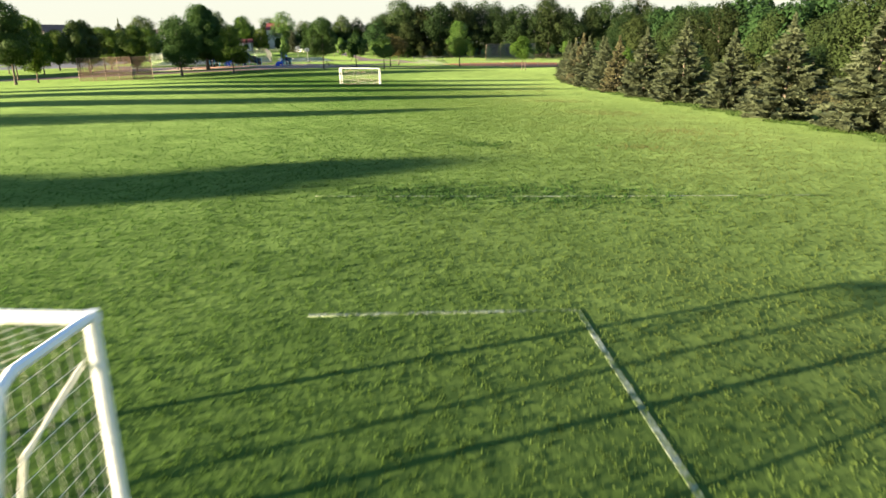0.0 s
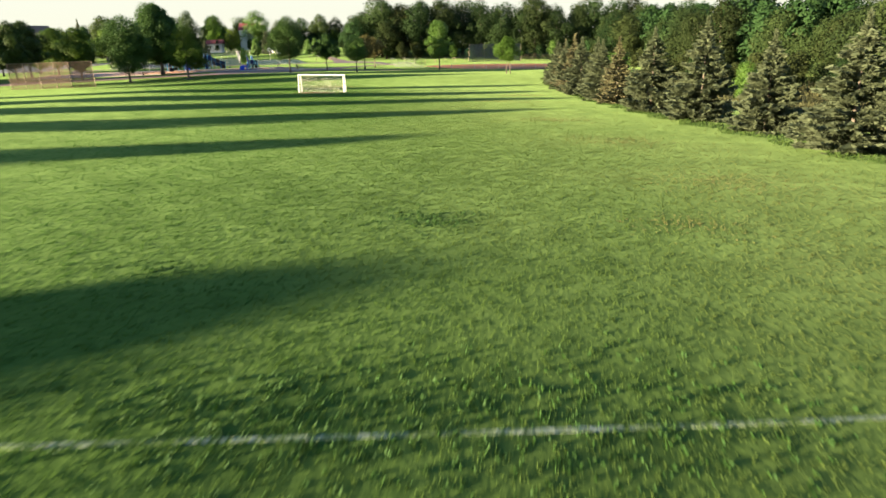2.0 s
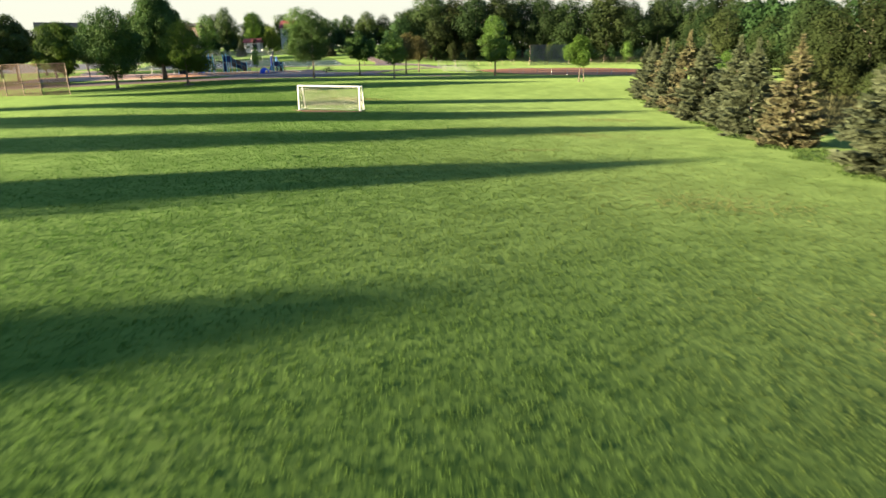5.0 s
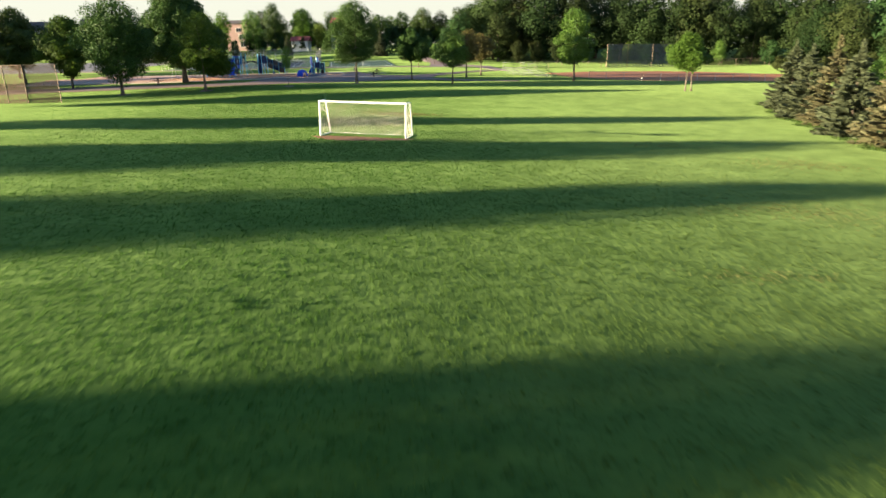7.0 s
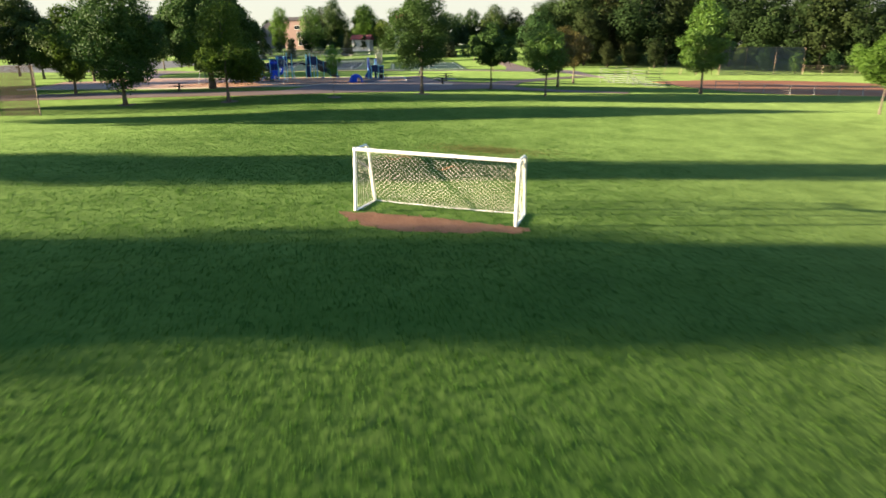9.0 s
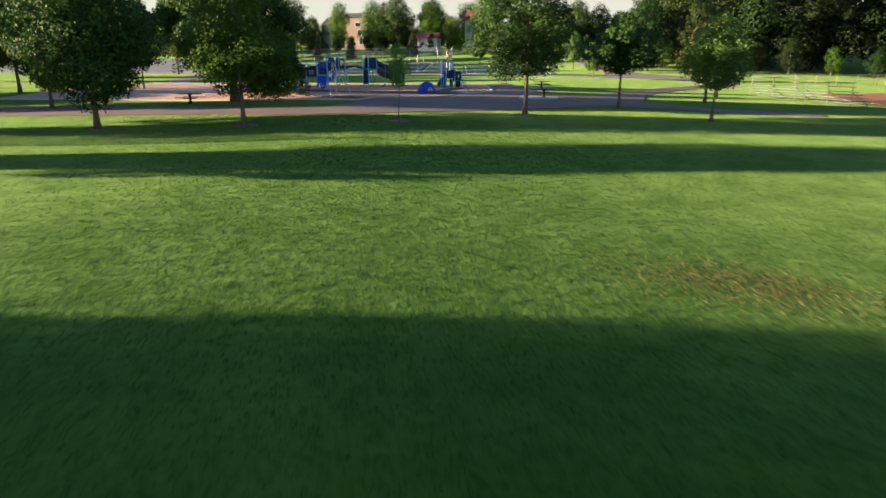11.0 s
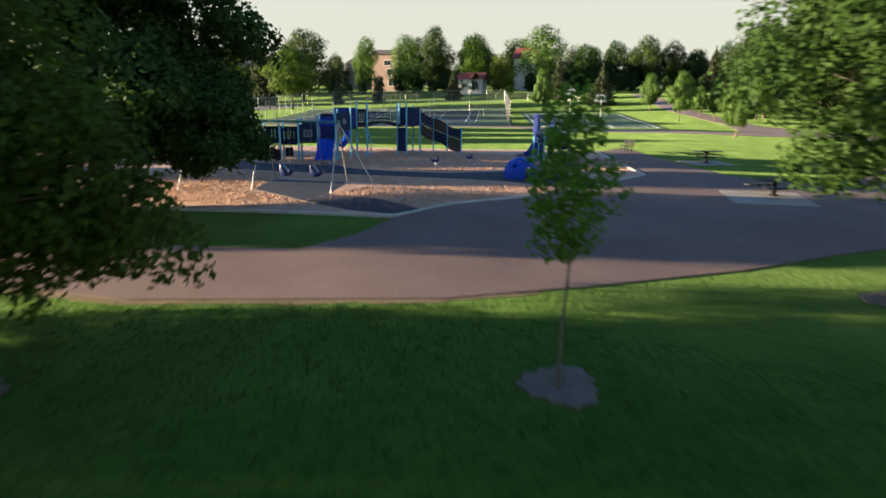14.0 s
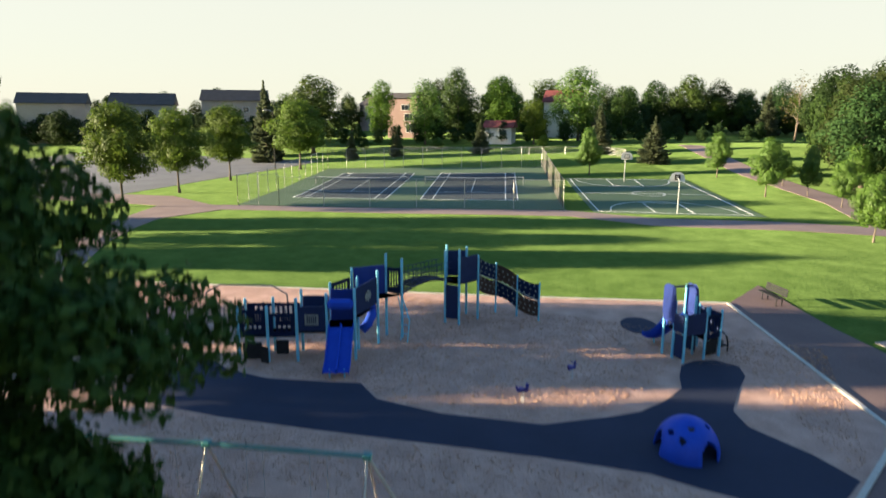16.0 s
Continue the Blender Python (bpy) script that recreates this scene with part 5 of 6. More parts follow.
slab_between("panel", (1.15, 2.9), (1.76, 2.58), 2.1, 3.2, M_navy, bars=4)
slab_between("panel", (-0.28, 2.34), (1.04, 2.9), 1.9, 3.3, M_midblue)
slab_between("panel", (3.9, 5.8), (3.8, 4.65), 0.35, 1.9, M_navy)
slab_between("panel", (3.84, 4.5), (4.4, 4.25), 0.3, 1.95, M_navy)
slab_between("panel", (3.98, 5.88), (4.85, 5.9), 2.05, 3.3, M_navy)
slab_between("panel", (4.5, 4.27), (5.35, 5.0), 2.05, 3.3, M_navy)
slab_between("panel", (-4.5, -0.02), (-3.75, -0.02), 0.1, 0.8, M_black)
slab_between("panel", (-3.75, -0.25), (-3.4, -0.45), 0.05, 0.75, M_black)
slab_between("panel", (-3.2, 0.1), (-2.7, 0.1), 0.25, 0.85, M_black)
# pale snowflake on the brown board
bm = bmesh.new()
cu, cv = 0.42, 0.93
t = math.atan2(1.72, 0.70)
box(bm, cu + 0.05 * math.sin(t), cv - 0.05 * math.cos(t), 2.45, 0.5, 0.03, 0.06, math.degrees(t))
for k in range(-1, 2):
    box(bm, cu + 0.16 * k * math.cos(t) + 0.05 * math.sin(t), cv + 0.16 * k * math.sin(t) - 0.05 * math.cos(t), 2.45, 0.06, 0.03, 0.46 - 0.14 * abs(k), math.degrees(t))
part("emblem", bm, M_dot, board, "pale star emblem")
# short blue chute at the back of the raised deck
bm = bmesh.new()
tube(bm, [(0.3, 2.05, 1.95), (0.5, 1.85, 1.7), (0.55, 1.6, 1.4), (0.4, 1.35, 1.1), (0.15, 1.2, 0.85)], [0.2, 0.21, 0.21, 0.21, 0.2], 12)
part("tube_slide", bm, M_blue, play, "curved blue tube slide", smooth=True)

# straight double slide with raised sides and a hood
bm = bmesh.new()
prof = [(1.40, 0.0), (1.34, -0.22), (0.44, -1.35), (0.28, -1.65), (0.26, -1.95)]
for lane in (-1, 1):
    cu = -0.55 + lane * 0.25
    for (z0, v0), (z1, v1) in zip(prof, prof[1:]):
        a = [bm.verts.new(p) for p in ((cu - 0.22, v0, z0), (cu + 0.22, v0, z0), (cu + 0.22, v1, z1), (cu - 0.22, v1, z1))]
        bm.faces.new(a)
        for s in (-0.25, 0.25):
            w = 0.035 if s > 0 else -0.035
            q = [bm.verts.new(p) for p in ((cu + s, v0, z0 - 0.05), (cu + s, v1, z1 - 0.05), (cu + s, v1, z1 + 0.16), (cu + s, v0, z0 + 0.16),
                                           (cu + s - w, v0, z0 - 0.05), (cu + s - w, v1, z1 - 0.05), (cu + s - w, v1, z1 + 0.16), (cu + s - w, v0, z0 + 0.16))]
            for f in ((0, 1, 2, 3), (7, 6, 5, 4), (3, 2, 6, 7), (0, 3, 7, 4), (1, 5, 6, 2), (4, 5, 1, 0)):
                bm.faces.new([q[i] for i in f])
slide = part("slide", bm, M_blue, play, "bright blue double slide")
bm = bmesh.new()
box(bm, -0.56, -0.05, 2.38, 1.04, 0.3, 0.42, 0, 0.12)
part("hood", bm, M_blue, slide)
for s in (-0.82, -0.26):
    bm = bmesh.new()
    tube(bm, [(s, -1.7, -0.1), (s, -1.7, 0.30)], 0.035, 6)
    part("leg", bm, M_sky_post, slide)

# arched bridge of planks with rope sides
A, B = Vector((1.45, 2.75, 2.0)), Vector((3.86, 5.2, 2.0))
n = 14
for k in range(n):
    f = (k + 0.5) / n
    p = A.lerp(B, f) + Vector((0, 0, 0.32 * math.sin(math.pi * f)))
    bm = bmesh.new()
    box(bm, p.x, p.y, p.z, 0.19, 0.85, 0.06, math.degrees(math.atan2(B.y - A.y, B.x - A.x)))
    part("bridge_plank", bm, M_deck, play)
side = Vector((-(B - A).y, (B - A).x, 0)).normalized() * 0.42
for s in (-1, 1):
    for lift, dip in ((0.05, 0), (0.36, 0.1), (0.66, 0.2), (0.98, 0.3)):
        bm = bmesh.new()
        tube(bm, [A.lerp(B, k / 10) + side * s + Vector((0, 0, (0.32 - dip) * math.sin(math.pi * k / 10) + lift)) for k in range(11)], 0.03 if lift < 0.1 else 0.016, 6)
        part("bridge_rope", bm, M_navy, play)
    for k in range(1, 13):
        q = A.lerp(B, k / 13) + side * s
        h = math.sin(math.pi * k / 13)
        bm = bmesh.new()
        tube(bm, [q + Vector((0.05 * (-1) ** k, 0, 0.32 * h + 0.05)), q + Vector((0, 0, 0.02 * h + 0.98))], 0.012, 4)
        part("bridge_cord", bm, M_navy, play)

# wavy climbing wall: square panels, navy and brown by turns, with pale holds
wall = [(5.40, 5.04, 3.2), (6.40, 6.07, 2.6), (7.37, 5.40, 2.15), (8.32, 4.63, 1.95)]
for u, v, h in wall[1:]:
    post(u, v, h + 0.03, r=0.045)
bm = box(bmesh.new(), 0, 0, 0, 0.085, 0.06, 0.065, 0, 0.02)
HOLD = bpy.data.meshes.new("hold")
bm.to_mesh(HOLD)
bm.free()
HOLD.materials.append(M_dot)
for k, (a, b) in enumerate(zip(wall, wall[1:])):
    for r in (0, 1):
        ha, hb = (a[2] - 0.05) , (b[2] - 0.05)
        step = 0.82
        bm = bmesh.new()
        rows = []
        m = 5
        for j in range(m + 1):
            f = j / m
            p = Vector((a[0] + (b[0] - a[0]) * f, a[1] + (b[1] - a[1]) * f, 0))
            wob = 0.10 * math.sin(f * math.pi) * (1 if k % 2 else -1)
            top = ha + (hb - ha) * f - r * step + wob
            rows.append((bm.verts.new((p.x, p.y, top)), bm.verts.new((p.x, p.y, max(0.1, top - step + 0.03)))))
        for (p0, p1), (q0, q1) in zip(rows, rows[1:]):
            bm.faces.new((p0, q0, q1, p1))
        bmesh.ops.solidify(bm, geom=bm.faces[:], thickness=0.05)
        panel = part("climbing_panel", bm, M_navy if (k + r) % 2 == 0 else M_brownp, play)
        d = Vector((b[0] - a[0], b[1] - a[1], 0)).normalized()
        nrm = Vector((d.y, -d.x, 0))
        for i in range(4):
            for j in range(3):
                f = (i + 0.5 + 0.25 * (j % 2)) / 4.4
                p = Vector((a[0] + (b[0] - a[0]) * f, a[1] + (b[1] - a[1]) * f, 0)) + nrm * 0.05
                z = ha + (hb - ha) * f - r * step - 0.16 - 0.24 * j
                if z > 0.2:
                    hold = part("hold", HOLD, None, panel)
                    hold.matrix_local = pose(p.x, p.y, z, 0, 0, math.degrees(math.atan2(d.y, d.x)))
bm = bmesh.new()
tube(bm, [(5.45, 4.98, 2.3), (6.42, 5.99, 1.75), (7.33, 5.33, 1.4), (8.27, 4.57, 1.1)], 0.03, 6)
part("grab_rail", bm, M_dot, play)
# curved ladder behind the raised deck
bm = bmesh.new()
for s in (0, 0.5):
    tube(bm, [(1.75 + s * 0.6, 2.2 - s * 0.5, 0.0), (1.85 + s * 0.6, 2.25 - s * 0.5, 1.0), (1.65 + s * 0.4, 2.35 - s * 0.4, 2.0)], 0.03, 6)
for z in (0.35, 0.75, 1.15, 1.5):
    tube(bm, [(1.82, 2.25, z), (2.1, 2.0, z)], 0.02, 5)
part("ladder", bm, M_sky_post, play)

# small play tower
tower = empty("play_tower", -41.83, 164.78, gz(-41.75, 164.8) + 0.05, 48)
tower.scale = (1.1, 1.1, 1.0)
tagged(tower, "small blue and navy play tower with a short slide", "playground structure")
for u, v, h in ((-0.55, -0.45, 2.0), (-0.55, 0.1, 2.45), (-0.55, 0.62, 2.95), (0.45, 0.62, 2.85), (0.45, -0.45, 2.2), (0.45, 0.1, 2.5), (1.2, -0.45, 2.0), (1.2, 0.1, 1.95), (1.2, 0.62, 1.95)):
    post(u, v, h, tower, 0.05)
deck([(-0.55, -0.45), (0.45, -0.45), (0.45, 0.62), (-0.55, 0.62)], 1.2, tower)
deck([(0.45, -0.45), (1.2, -0.45), (1.2, 0.62), (0.45, 0.62)], 0.8, tower)
# tall rounded cheeks beside the slide
for u, top in ((-0.6, 3.05), (0.5, 2.95)):
    bm = bmesh.new()
    prof = [(0.05, 1.5), (0.0, 2.2), (0.1, top - 0.12), (0.22, top), (0.55, top), (0.68, top - 0.12), (0.7, 1.9), (0.6, 1.5)]
    bm.faces.new([bm.verts.new((u, v, z)) for v, z in prof])
    bmesh.ops.solidify(bm, geom=bm.faces[:], thickness=0.05)
    part("cheek_panel", bm, M_midblue, tower)
slab_between("panel", (-0.58, -0.4), (-0.58, 0.08), 1.2, 1.95, M_navy, tower)
slab_between("panel", (-0.5, -0.47), (0.4, -0.47), 1.1, 2.0, M_navy, tower)
slab_between("panel", (0.5, -0.47), (1.15, -0.47), 0.85, 1.85, M_navy, tower, bars=3)
slab_between("panel", (1.21, -0.4), (1.21, 0.55), 0.9, 1.85, M_navy, tower)
slab_between("panel", (0.5, 0.63), (1.15, 0.63), 0.85, 1.85, M_navy, tower)
slab_between("panel", (-0.5, -0.4), (-0.5, 0.1), 0.1, 1.1, M_navy, tower)
slab_between("panel", (0.55, -0.42), (1.1, -0.42), 0.12, 0.75, M_black, tower)
slab_between("panel", (0.46, 0.0), (0.46, 0.55), 0.15, 1.1, M_navy, tower)
bm = bmesh.new()
tube(bm, [(-0.58, 0.4, 2.93), (0.48, 0.4, 2.85)], 0.045, 6)
part("top_bar", bm, M_navy, tower)
bm = bmesh.new()
trough = [(-0.38, 0.26), (-0.34, 0.0), (-0.2, -0.1), (0.2, -0.1), (0.34, 0.0), (0.38, 0.26)]
rows = [[bm.verts.new((u - 0.05, v, z + h * g)) for u, h in trough] for v, z, g in ((0.55, 1.28, 1.6), (0.8, 1.12, 1.6), (1.1, 0.74, 1.3), (1.4, 0.44, 1.1), (1.7, 0.32, 0.9), (1.9, 0.30, 0.8))]
for r, s in zip(rows, rows[1:]):
    for k in range(len(trough) - 1):
        bm.faces.new((r[k], r[k + 1], s[k + 1], s[k]))
bmesh.ops.solidify(bm, geom=bm.faces[:], thickness=0.05)
slide_part = part("slide", bm, M_blue, tower, "short blue slide", smooth=True)
bm = bmesh.new()
tube(bm, [(-0.05, 1.6, -0.2), (-0.05, 1.6, 0.28)], 0.035, 6)
part("leg", bm, M_sky_post, slide_part)
bm = bmesh.new()
for w in (-0.28, 0.12):
    tube(bm, [(1.2, w, 0.75), (1.5, w, 0.95), (1.75, w, 0.7), (1.85, w, 0.35), (1.85, w, -0.1)], 0.03, 6)
for u, z in ((1.5, 0.5), (1.68, 0.3)):
    box(bm, u, -0.08, z, 0.26, 0.4, 0.06, 0, 0.01)
part("ladder", bm, M_black, tower)

# climbing dome: a hollow shell with round holes and arched doors
bm = bmesh.new()
n, m = 72, 30
ring = []
for j in range(m + 1):
    a = radians(-6 + 95.5 * j / m)
    ring.append([bm.verts.new((1.12 * math.cos(a) * math.cos(2 * math.pi * i / n), 1.12 * math.cos(a) * math.sin(2 * math.pi * i / n), 1.2 * math.sin(a) + 0.1)) for i in range(n)])
holes = [(-108, 36), (-140, 44), (-88, 60), (-160, 24), (20, 42), (100, 50), (150, 45), (-15, 56)]
doors = (-50, 75, 190)


def open_here(az, el):
    """True inside a round hole or an arched door of the dome."""
    for ha, he in holes:
        if math.hypot(((az - ha + 180) % 360 - 180) * math.cos(radians(el)), el - he) < 5.6:
            return True
    for da in doors:
        s = abs((az - da + 180) % 360 - 180)
        if s < 19 and el < 14 + 20 * math.sqrt(max(0, 1 - (s / 19) ** 2)):
            return True
    return False


for j in range(m):
    for i in range(n):
        if not open_here(360 * (i + 0.5) / n, -6 + 95.5 * (j + 0.5) / m):
            bm.faces.new((ring[j][i], ring[j][(i + 1) % n], ring[j + 1][(i + 1) % n], ring[j + 1][i]))
bmesh.ops.remove_doubles(bm, verts=bm.verts, dist=0.008)
bmesh.ops.solidify(bm, geom=bm.faces[:], thickness=0.06)
dome = part("climbing_dome", bm, M_blue, None, smooth=True)
dome.matrix_world = pose(-41.35, 157.0, gz(-41.35, 157.0) + 0.02, 0, 0, 10) @ Matrix.Diagonal((0.84, 0.84, 0.86, 1))
tagged(dome, "bright blue plastic climbing dome with round holes", "climbing dome")


# swings
def swing_set(tops, label):
    """tops: plan points under the joints of the beam, from one end to the other."""
    x0, y0 = tops[0]
    z0 = gz(x0, y0) + 0.05
    ob = empty("swing_set", x0, y0, z0)
    H = 2.85
    local = [Vector((x - x0, y - y0, 0)) for x, y in tops]
    d = (local[-1] - local[0]).normalized()
    nrm = Vector((-d.y, d.x, 0))
    bm = bmesh.new()
    tube(bm, [p + Vector((0, 0, H)) for p in local], 0.045, 8)
    part("beam", bm, M_teal, ob, "teal painted beam")
    for k, p in enumerate(local):
        for s in (-1, 1):
            bm = bmesh.new()
            tube(bm, [p + Vector((0, 0, H)), p + nrm * (1.72 * s) - d * (0.1 * s)], 0.029, 8)
            part("leg", bm, M_galv, ob, "galvanised steel leg")
        bm = bmesh.new()
        box(bm, p.x, p.y, H, 0.18, 0.16, 0.14, 17, 0.02)
        part("joint", bm, M_teal, ob)
    bm = bmesh.new()
    tube(bm, [local[0] + Vector((0, 0, H)), local[0] - d * 1.6 + nrm * -0.2], 0.035, 8)
    part("leg", bm, M_galv, ob)
    for k, (a, b) in enumerate(zip(local, local[1:])):
        for f in (0.3, 0.7):
            p = a.lerp(b, f)
            toddler = k == 0
            w = 0.2 if toddler else 0.28
            for s in (-1, 1):
                bm = bmesh.new()
                tube(bm, [p + d * w * s * 0.9 + Vector((0, 0, H)), p + d * w * s + Vector((0, 0, 0.72 if toddler else 0.62))], 0.006, 4)
                part("chain", bm, M_galv, ob)
            bm = bmesh.new()
            if toddler:
                # bucket seat: a deep shell with a high back and an upturned tail in front
                prof = [(0.27, 0.52), (0.21, 0.60), (0.12, 0.50), (0.03, 0.36), (-0.07, 0.24), (-0.17, 0.20), (-0.24, 0.27), (-0.31, 0.36), (-0.30, 0.16), (-0.2, 0.05), (-0.02, -0.01), (0.16, 0.02), (0.26, 0.14), (0.29, 0.32)]
                rings = [[bm.verts.new(p + d * (u * g) + nrm * v + Vector((0, 0, 0.46 + 0.25 + (z - 0.25) * g))) for u, z in prof] for v, g in ((-0.19, 0.72), (-0.14, 0.94), (0, 1.0), (0.14, 0.94), (0.19, 0.72))]
                for r, s in zip(rings, rings[1:]):
                    for q in range(len(prof)):
                        bm.faces.new((r[q], r[(q + 1) % len(prof)], s[(q + 1) % len(prof)], s[q]))
                bm.faces.new(rings[0][::-1])
                bm.faces.new(rings[-1])
                part("bucket_seat", bm, M_seat, ob, "deep blue bucket seat", smooth=True)
            else:
                pts = [p + d * (w * q / 4) + Vector((0, 0, 0.62 - 0.16 * math.cos(math.pi * q / 8))) for q in range(-4, 5)]
                L = [bm.verts.new(q + nrm * 0.08) for q in pts]
                R = [bm.verts.new(q - nrm * 0.08) for q in pts]
                for q in range(8):
                    bm.faces.new((L[q], L[q + 1], R[q + 1], R[q]))
                bmesh.ops.solidify(bm, geom=bm.faces[:], thickness=0.02)
                part("belt_seat", bm, M_black, ob, "black belt seat")
    return tagged(ob, label, "swing set")


swing_set([(-47.12, 148.35), (-50.44, 147.4), (-53.5, 146.4), (-56.9, 145.4)], "swing set with teal beam, steel legs and bucket seats")


def spring_rider(x, y, turn):
    ob = empty("spring_rider", x, y, gz(x, y) + 0.05, turn)
    ob.scale = (0.8, 0.95, 0.8)
    bm = bmesh.new()
    tube(bm, [(0.06 * math.cos(k * 0.9), 0.06 * math.sin(k * 0.9), 0.0165 * k) for k in range(32)], 0.014, 5)
    part("spring", bm, M_galv, ob)
    bm = bmesh.new()
    box(bm, 0, 0, 0.63, 0.5, 0.06, 0.2, 0, 0.05)
    box(bm, 0.2, 0, 0.8, 0.14, 0.06, 0.24, 0, 0.04)
    box(bm, -0.26, 0, 0.74, 0.1, 0.06, 0.2, 0, 0.03)
    box(bm, -0.05, 0, 0.70, 0.2, 0.24, 0.05, 0, 0.02)
    tube(bm, [(0.17, -0.18, 0.8), (0.17, 0.18, 0.8)], 0.018, 6)
    part("body", bm, M_rider, ob, "violet blue plastic rider")
    return tagged(ob, "small violet blue spring rider on the wood chips", "spring rider", "spring riders")


spring_rider(-46.73, 158.0, 30)
spring_rider(-45.6, 160.6, 60)


# looping pipe climber beside the structure
climber = empty("pipe_climber", -61.5, 160.6, gz(-61.5, 160.6) + 0.05, 20)
for k in range(5):
    bm = bmesh.new()
    tube(bm, [(-1.6 + 0.8 * k, 0.0, 0.0), (-1.6 + 0.8 * k, 0.1, 0.7), (-1.3 + 0.8 * k, 0.2, 1.05), (-1.0 + 0.8 * k, 0.1, 0.7), (-1.0 + 0.8 * k, 0.0, 0.0)], 0.03, 6)
    part("loop", bm, M_steel, climber)
bm = bmesh.new()
tube(bm, [(-2.0, 0.6, 0), (-1.9, 0.7, 1.3), (-1.2, 0.7, 1.7), (1.4, 0.7, 1.7), (2.1, 0.7, 1.3), (2.2, 0.6, 0)], 0.04, 6)
part("arch", bm, M_steel, climber)
tagged(climber, "grey steel looping pipe climber on wood chips", "climber")


# ---- grass blades and other fine stuff ----
def tufts(name, n, sample, height, width, mat, seed, blades=3):
    """Many small tufts, each of a few pointed blades; sample(rng, n) gives plan points and a size for each."""
    rng = np.random.default_rng(seed)
    x, y, size = sample(rng, n)
    n = len(x)
    z = gz(x, y)
    a = rng.uniform(0, 2 * math.pi, (n, blades))
    lean = rng.uniform(0.15, 0.75, (n, blades))
    h = height * size[:, None] * rng.uniform(0.6, 1.3, (n, blades))
    w = width * rng.uniform(0.7, 1.3, (n, blades))
    ox, oy = rng.normal(size=(n, blades)) * width * 1.2, rng.normal(size=(n, blades)) * width * 1.2
    bx, by = x[:, None] + ox, y[:, None] + oy
    c, s = np.cos(a), np.sin(a)
    bz = np.repeat(z[:, None], blades, 1) - 0.012
    p0 = np.stack([bx - s * w, by + c * w, bz], -1)
    p1 = np.stack([bx + s * w, by - c * w, bz], -1)
    p2 = np.stack([bx + c * h * lean, by + s * h * lean, bz + h + 0.012], -1)
    v = np.stack([p0, p1, p2], 2).reshape(-1, 3)
    return fast_mesh(name, v, np.arange(len(v)).reshape(-1, 3), mat)


LINE_Y = [-20, 0, 29, 50, 76, 88, 110, 129, 136]
LINE_X = [1.5, 1.6, 4.2, 1.4, -7, -12, -24, -34, -38]


def clump(x, y):
    return 0.5 + 0.25 * np.sin(x * 7.3 + 2.1 * np.sin(y * 3.1)) + 0.25 * np.sin(y * 6.1 + 2.3 * np.sin(x * 2.7 + 1))


def field_sample(rng, n):
    y = rng.uniform(2, 137, n)
    side = rng.normal(size=n) * 10.5
    x = np.interp(y, LINE_Y, LINE_X) + side
    keep = (np.abs(side) < 30)
    mouth = (x > -16.1) & (x < -9.75) & (y < 96.5) & (y > np.interp(x, [-16.2, -14, -10, -9.4], [95.9, 94.6, 95.7, 96.3]) + 0.15 * np.sin(x * 9))
    path_front = np.interp(x, [-62, -48.9, -44.1, -40.6, -37.4, -34.7, -30.9, -28.4, -22.6], [130.2, 133.9, 134.5, 135.9, 137.3, 139.5, 143.4, 146.5, 152.4])
    keep &= ~mouth & (y < path_front - 0.3 - 0.15 * np.sin(x * 5))
    for mx, my, r in ((-34.05, 134.4, 0.75), (-43.3, 130.35, 0.9)):
        keep &= (x - mx) ** 2 + (y - my) ** 2 > r * r
    x, y = x[keep], y[keep]
    c = clump(x, y)
    pick = rng.random(len(x)) < 0.55 + 0.45 * c
    x, y, c = x[pick], y[pick], c[pick]
    return x, y, 0.7 + 0.45 * c


grass = tagged(new("grass", tufts("grass", 360000, field_sample, 0.040, 0.015, M_blade, 4)), "tufty mown grass blades across the field", "grass", kind="stuff")


def verge_sample(rng, n):
    y = rng.uniform(16, 131, n)
    base = np.interp(y, [16, 47, 58, 66, 80, 100, 131], [24.0, 21.2, 19.3, 18.3, 18.2, 18.6, 20.5])
    x = base + 0.5 + 0.5 * np.sin(y * 1.3) + np.abs(rng.normal(size=n)) * 2.0
    return x, y, rng.uniform(0.6, 1.5, n)


verge = tagged(new("weeds", tufts("weeds", 9000, verge_sample, 0.13, 0.02, M_weed, 6, 4)), "tall uncut weeds along the foot of the spruces", "weeds", kind="stuff")


def meadow_sample(rng, n):
    y = rng.uniform(-5, 140, n)
    return 28 + 2 * np.sin(y * 0.4) + np.abs(rng.normal(size=n)) * 15, y, rng.uniform(0.6, 1.6, n)


meadow = tagged(new("meadow", tufts("meadow", 42000, meadow_sample, 0.5, 0.05, M_meadow, 7, 3)), "tall dry meadow grass behind the spruces", "meadow", kind="stuff")


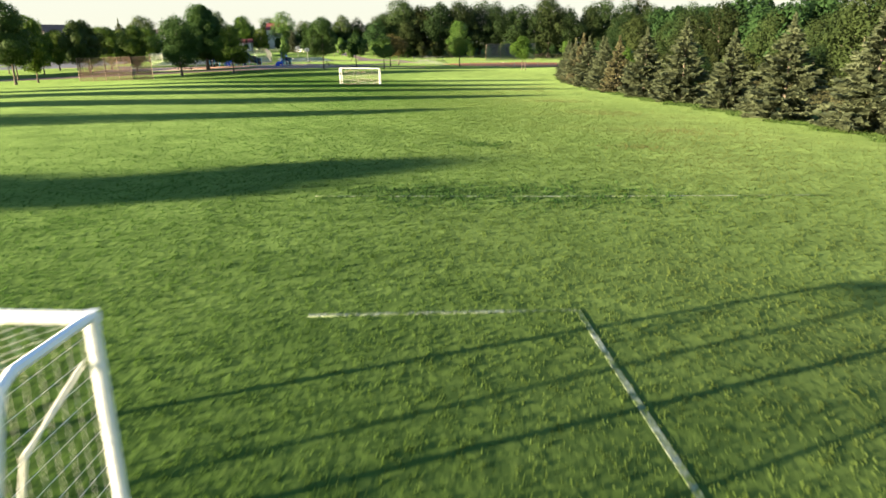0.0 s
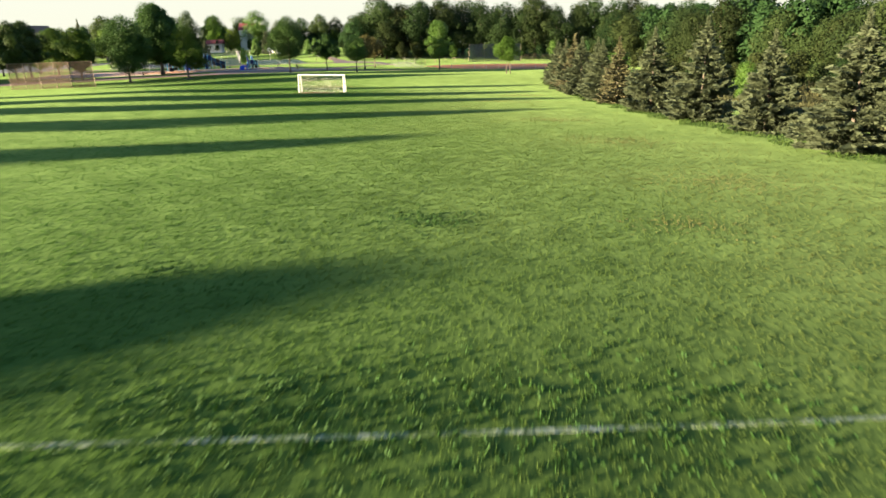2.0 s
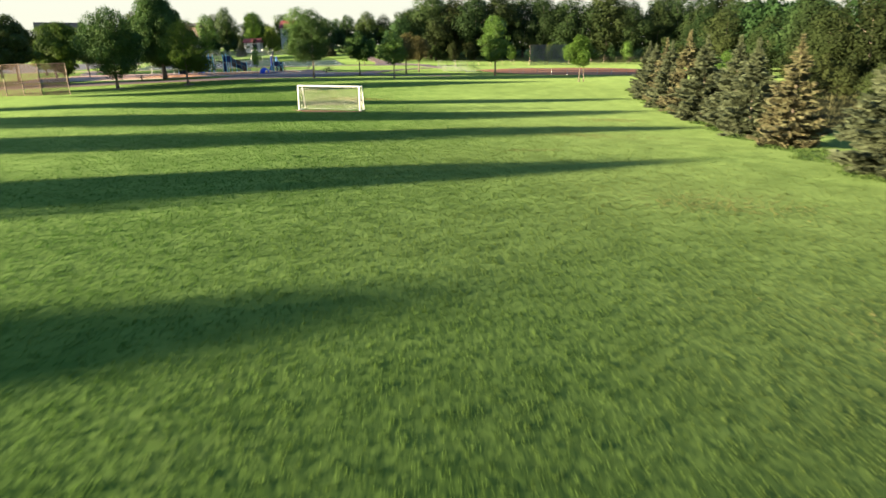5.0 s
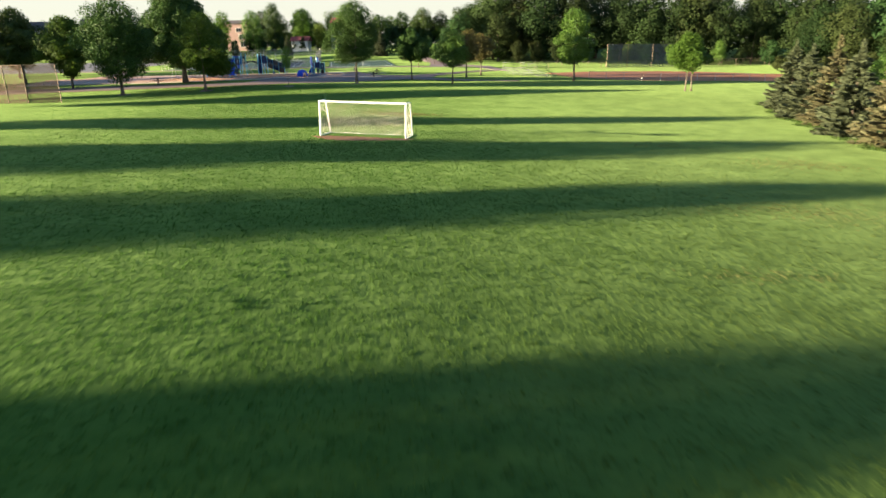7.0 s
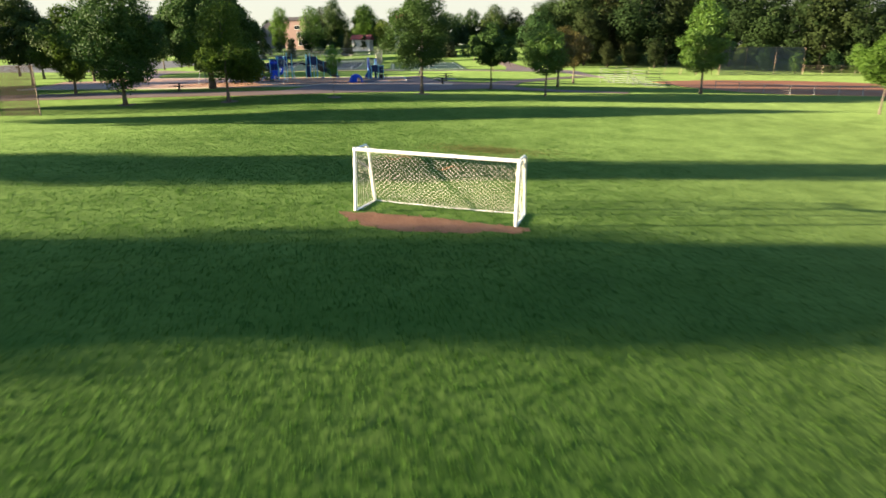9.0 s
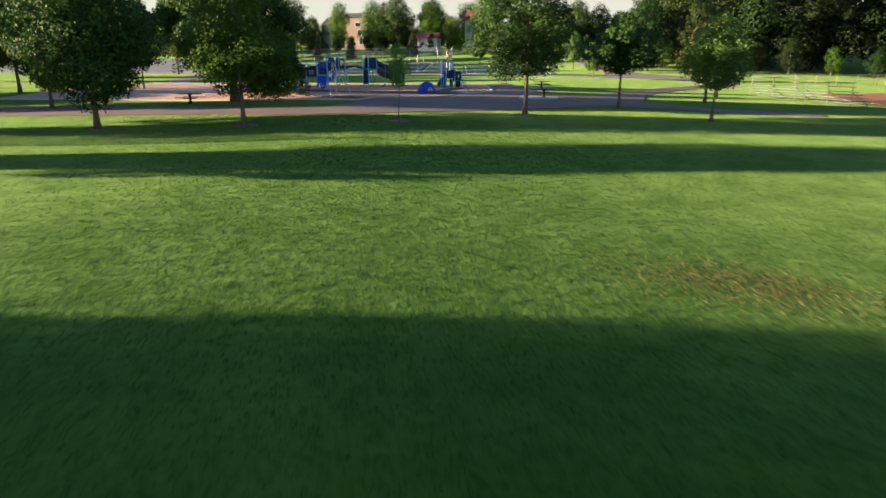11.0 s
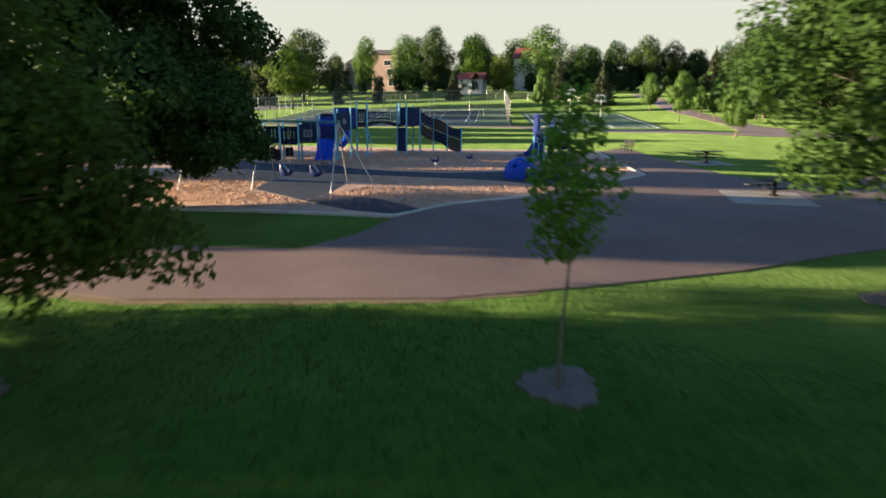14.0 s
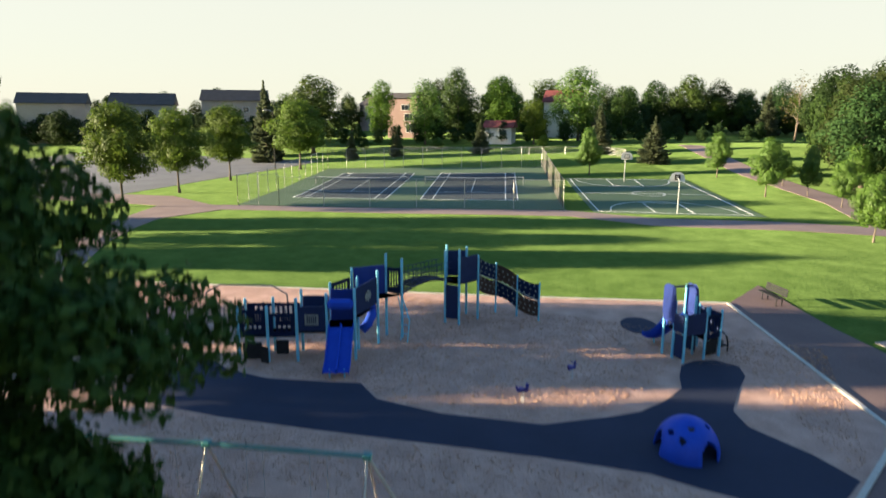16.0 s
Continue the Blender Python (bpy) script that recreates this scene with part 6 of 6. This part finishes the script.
def chip_sample(rng, n):
    x, y = rng.uniform(-58, -36.5, n), rng.uniform(143.0, 168, n)
    keep = y > np.interp(x, [-58, -42, -35.4], [141.5, 144.6, 161.5])
    x, y = x[keep], y[keep]
    on_path = (y > np.interp(x, [-60, -55.5, -48, -42, -38], [152.3, 152.7, 154.1, 155.0, 154.6])) & (y < np.interp(x, [-60, -56, -52.7, -51.5, -49, -45.7, -43.8, -42, -39.6, -37], [157.1, 156.2, 157.2, 156.3, 156.3, 157, 158.6, 164, 164.4, 157.5]))
    pad = (x > -51.8) & (x < -46.4) & (y > np.interp(x, [-51.8, -49.9, -46.6, -42], [149.6, 146, 144.6, 143.8])) & (y < 150.7)
    keep = ~on_path & ~pad
    return x[keep], y[keep], rng.uniform(0.6, 1.4, keep.sum())


chips = tagged(new("wood_chips", tufts("wood_chips", 42000, chip_sample, 0.03, 0.028, M_chip, 8, 2)), "loose tan wood chips of the playground bed", "wood chips", kind="stuff")
for ob in (chips,):
    ob.location.z = 0.055


def patch_sample(spots):
    def sample(rng, n):
        pick = rng.choice(len(spots), n, p=np.array([a * b for _, _, a, b in spots]) / sum(a * b for _, _, a, b in spots))
        c = np.array(spots)[pick]
        return c[:, 0] + rng.normal(size=n) * c[:, 2] * 0.9, c[:, 1] + rng.normal(size=n) * c[:, 3] * 0.9, rng.uniform(0.5, 1.1, n)
    return sample


dry_spots = [(4.3, 72.2, 0.8, 0.3), (5.6, 72.6, 0.7, 0.3), (-14.6, 113.7, 0.9, 0.5), (11, 60, 2.0, 1.0), (13, 48, 1.6, 1.4), (14, 36, 1.8, 1.2), (9, 80, 2.4, 1.0), (12.5, 92, 1.8, 1.2), (6, 98, 2, 0.8), (10, 30, 1.2, 0.8)]
tagged(new("dead_grass", tufts("dead_grass", 3200, patch_sample(dry_spots), 0.05, 0.018, M_dry, 21)), "straw-coloured dead grass in patches on the field", "dead grass", kind="stuff")
tagged(new("dead_grass", tufts("dead_grass", 2500, patch_sample([(-14.6, 113.7, 2.0, 1.0)]), 0.04, 0.022, M_dry, 23)), "brown burnt patch of dead grass beyond the goal", "dead grass", kind="stuff")
clover_spots = [(3.0, 19.9, 3.6, 1.2), (0.2, 20.2, 1.5, 0.6), (-5.45, 68.3, 0.3, 0.25), (-6.9, 68.15, 0.34, 0.25), (2.6, 30.5, 1.0, 0.8), (-3.5, 26, 0.7, 0.4)]
tagged(new("clover", tufts("clover", 1100, patch_sample(clover_spots), 0.07, 0.03, M_clover, 22, 4)), "dark clover clumps growing in the turf", "clover", kind="stuff")
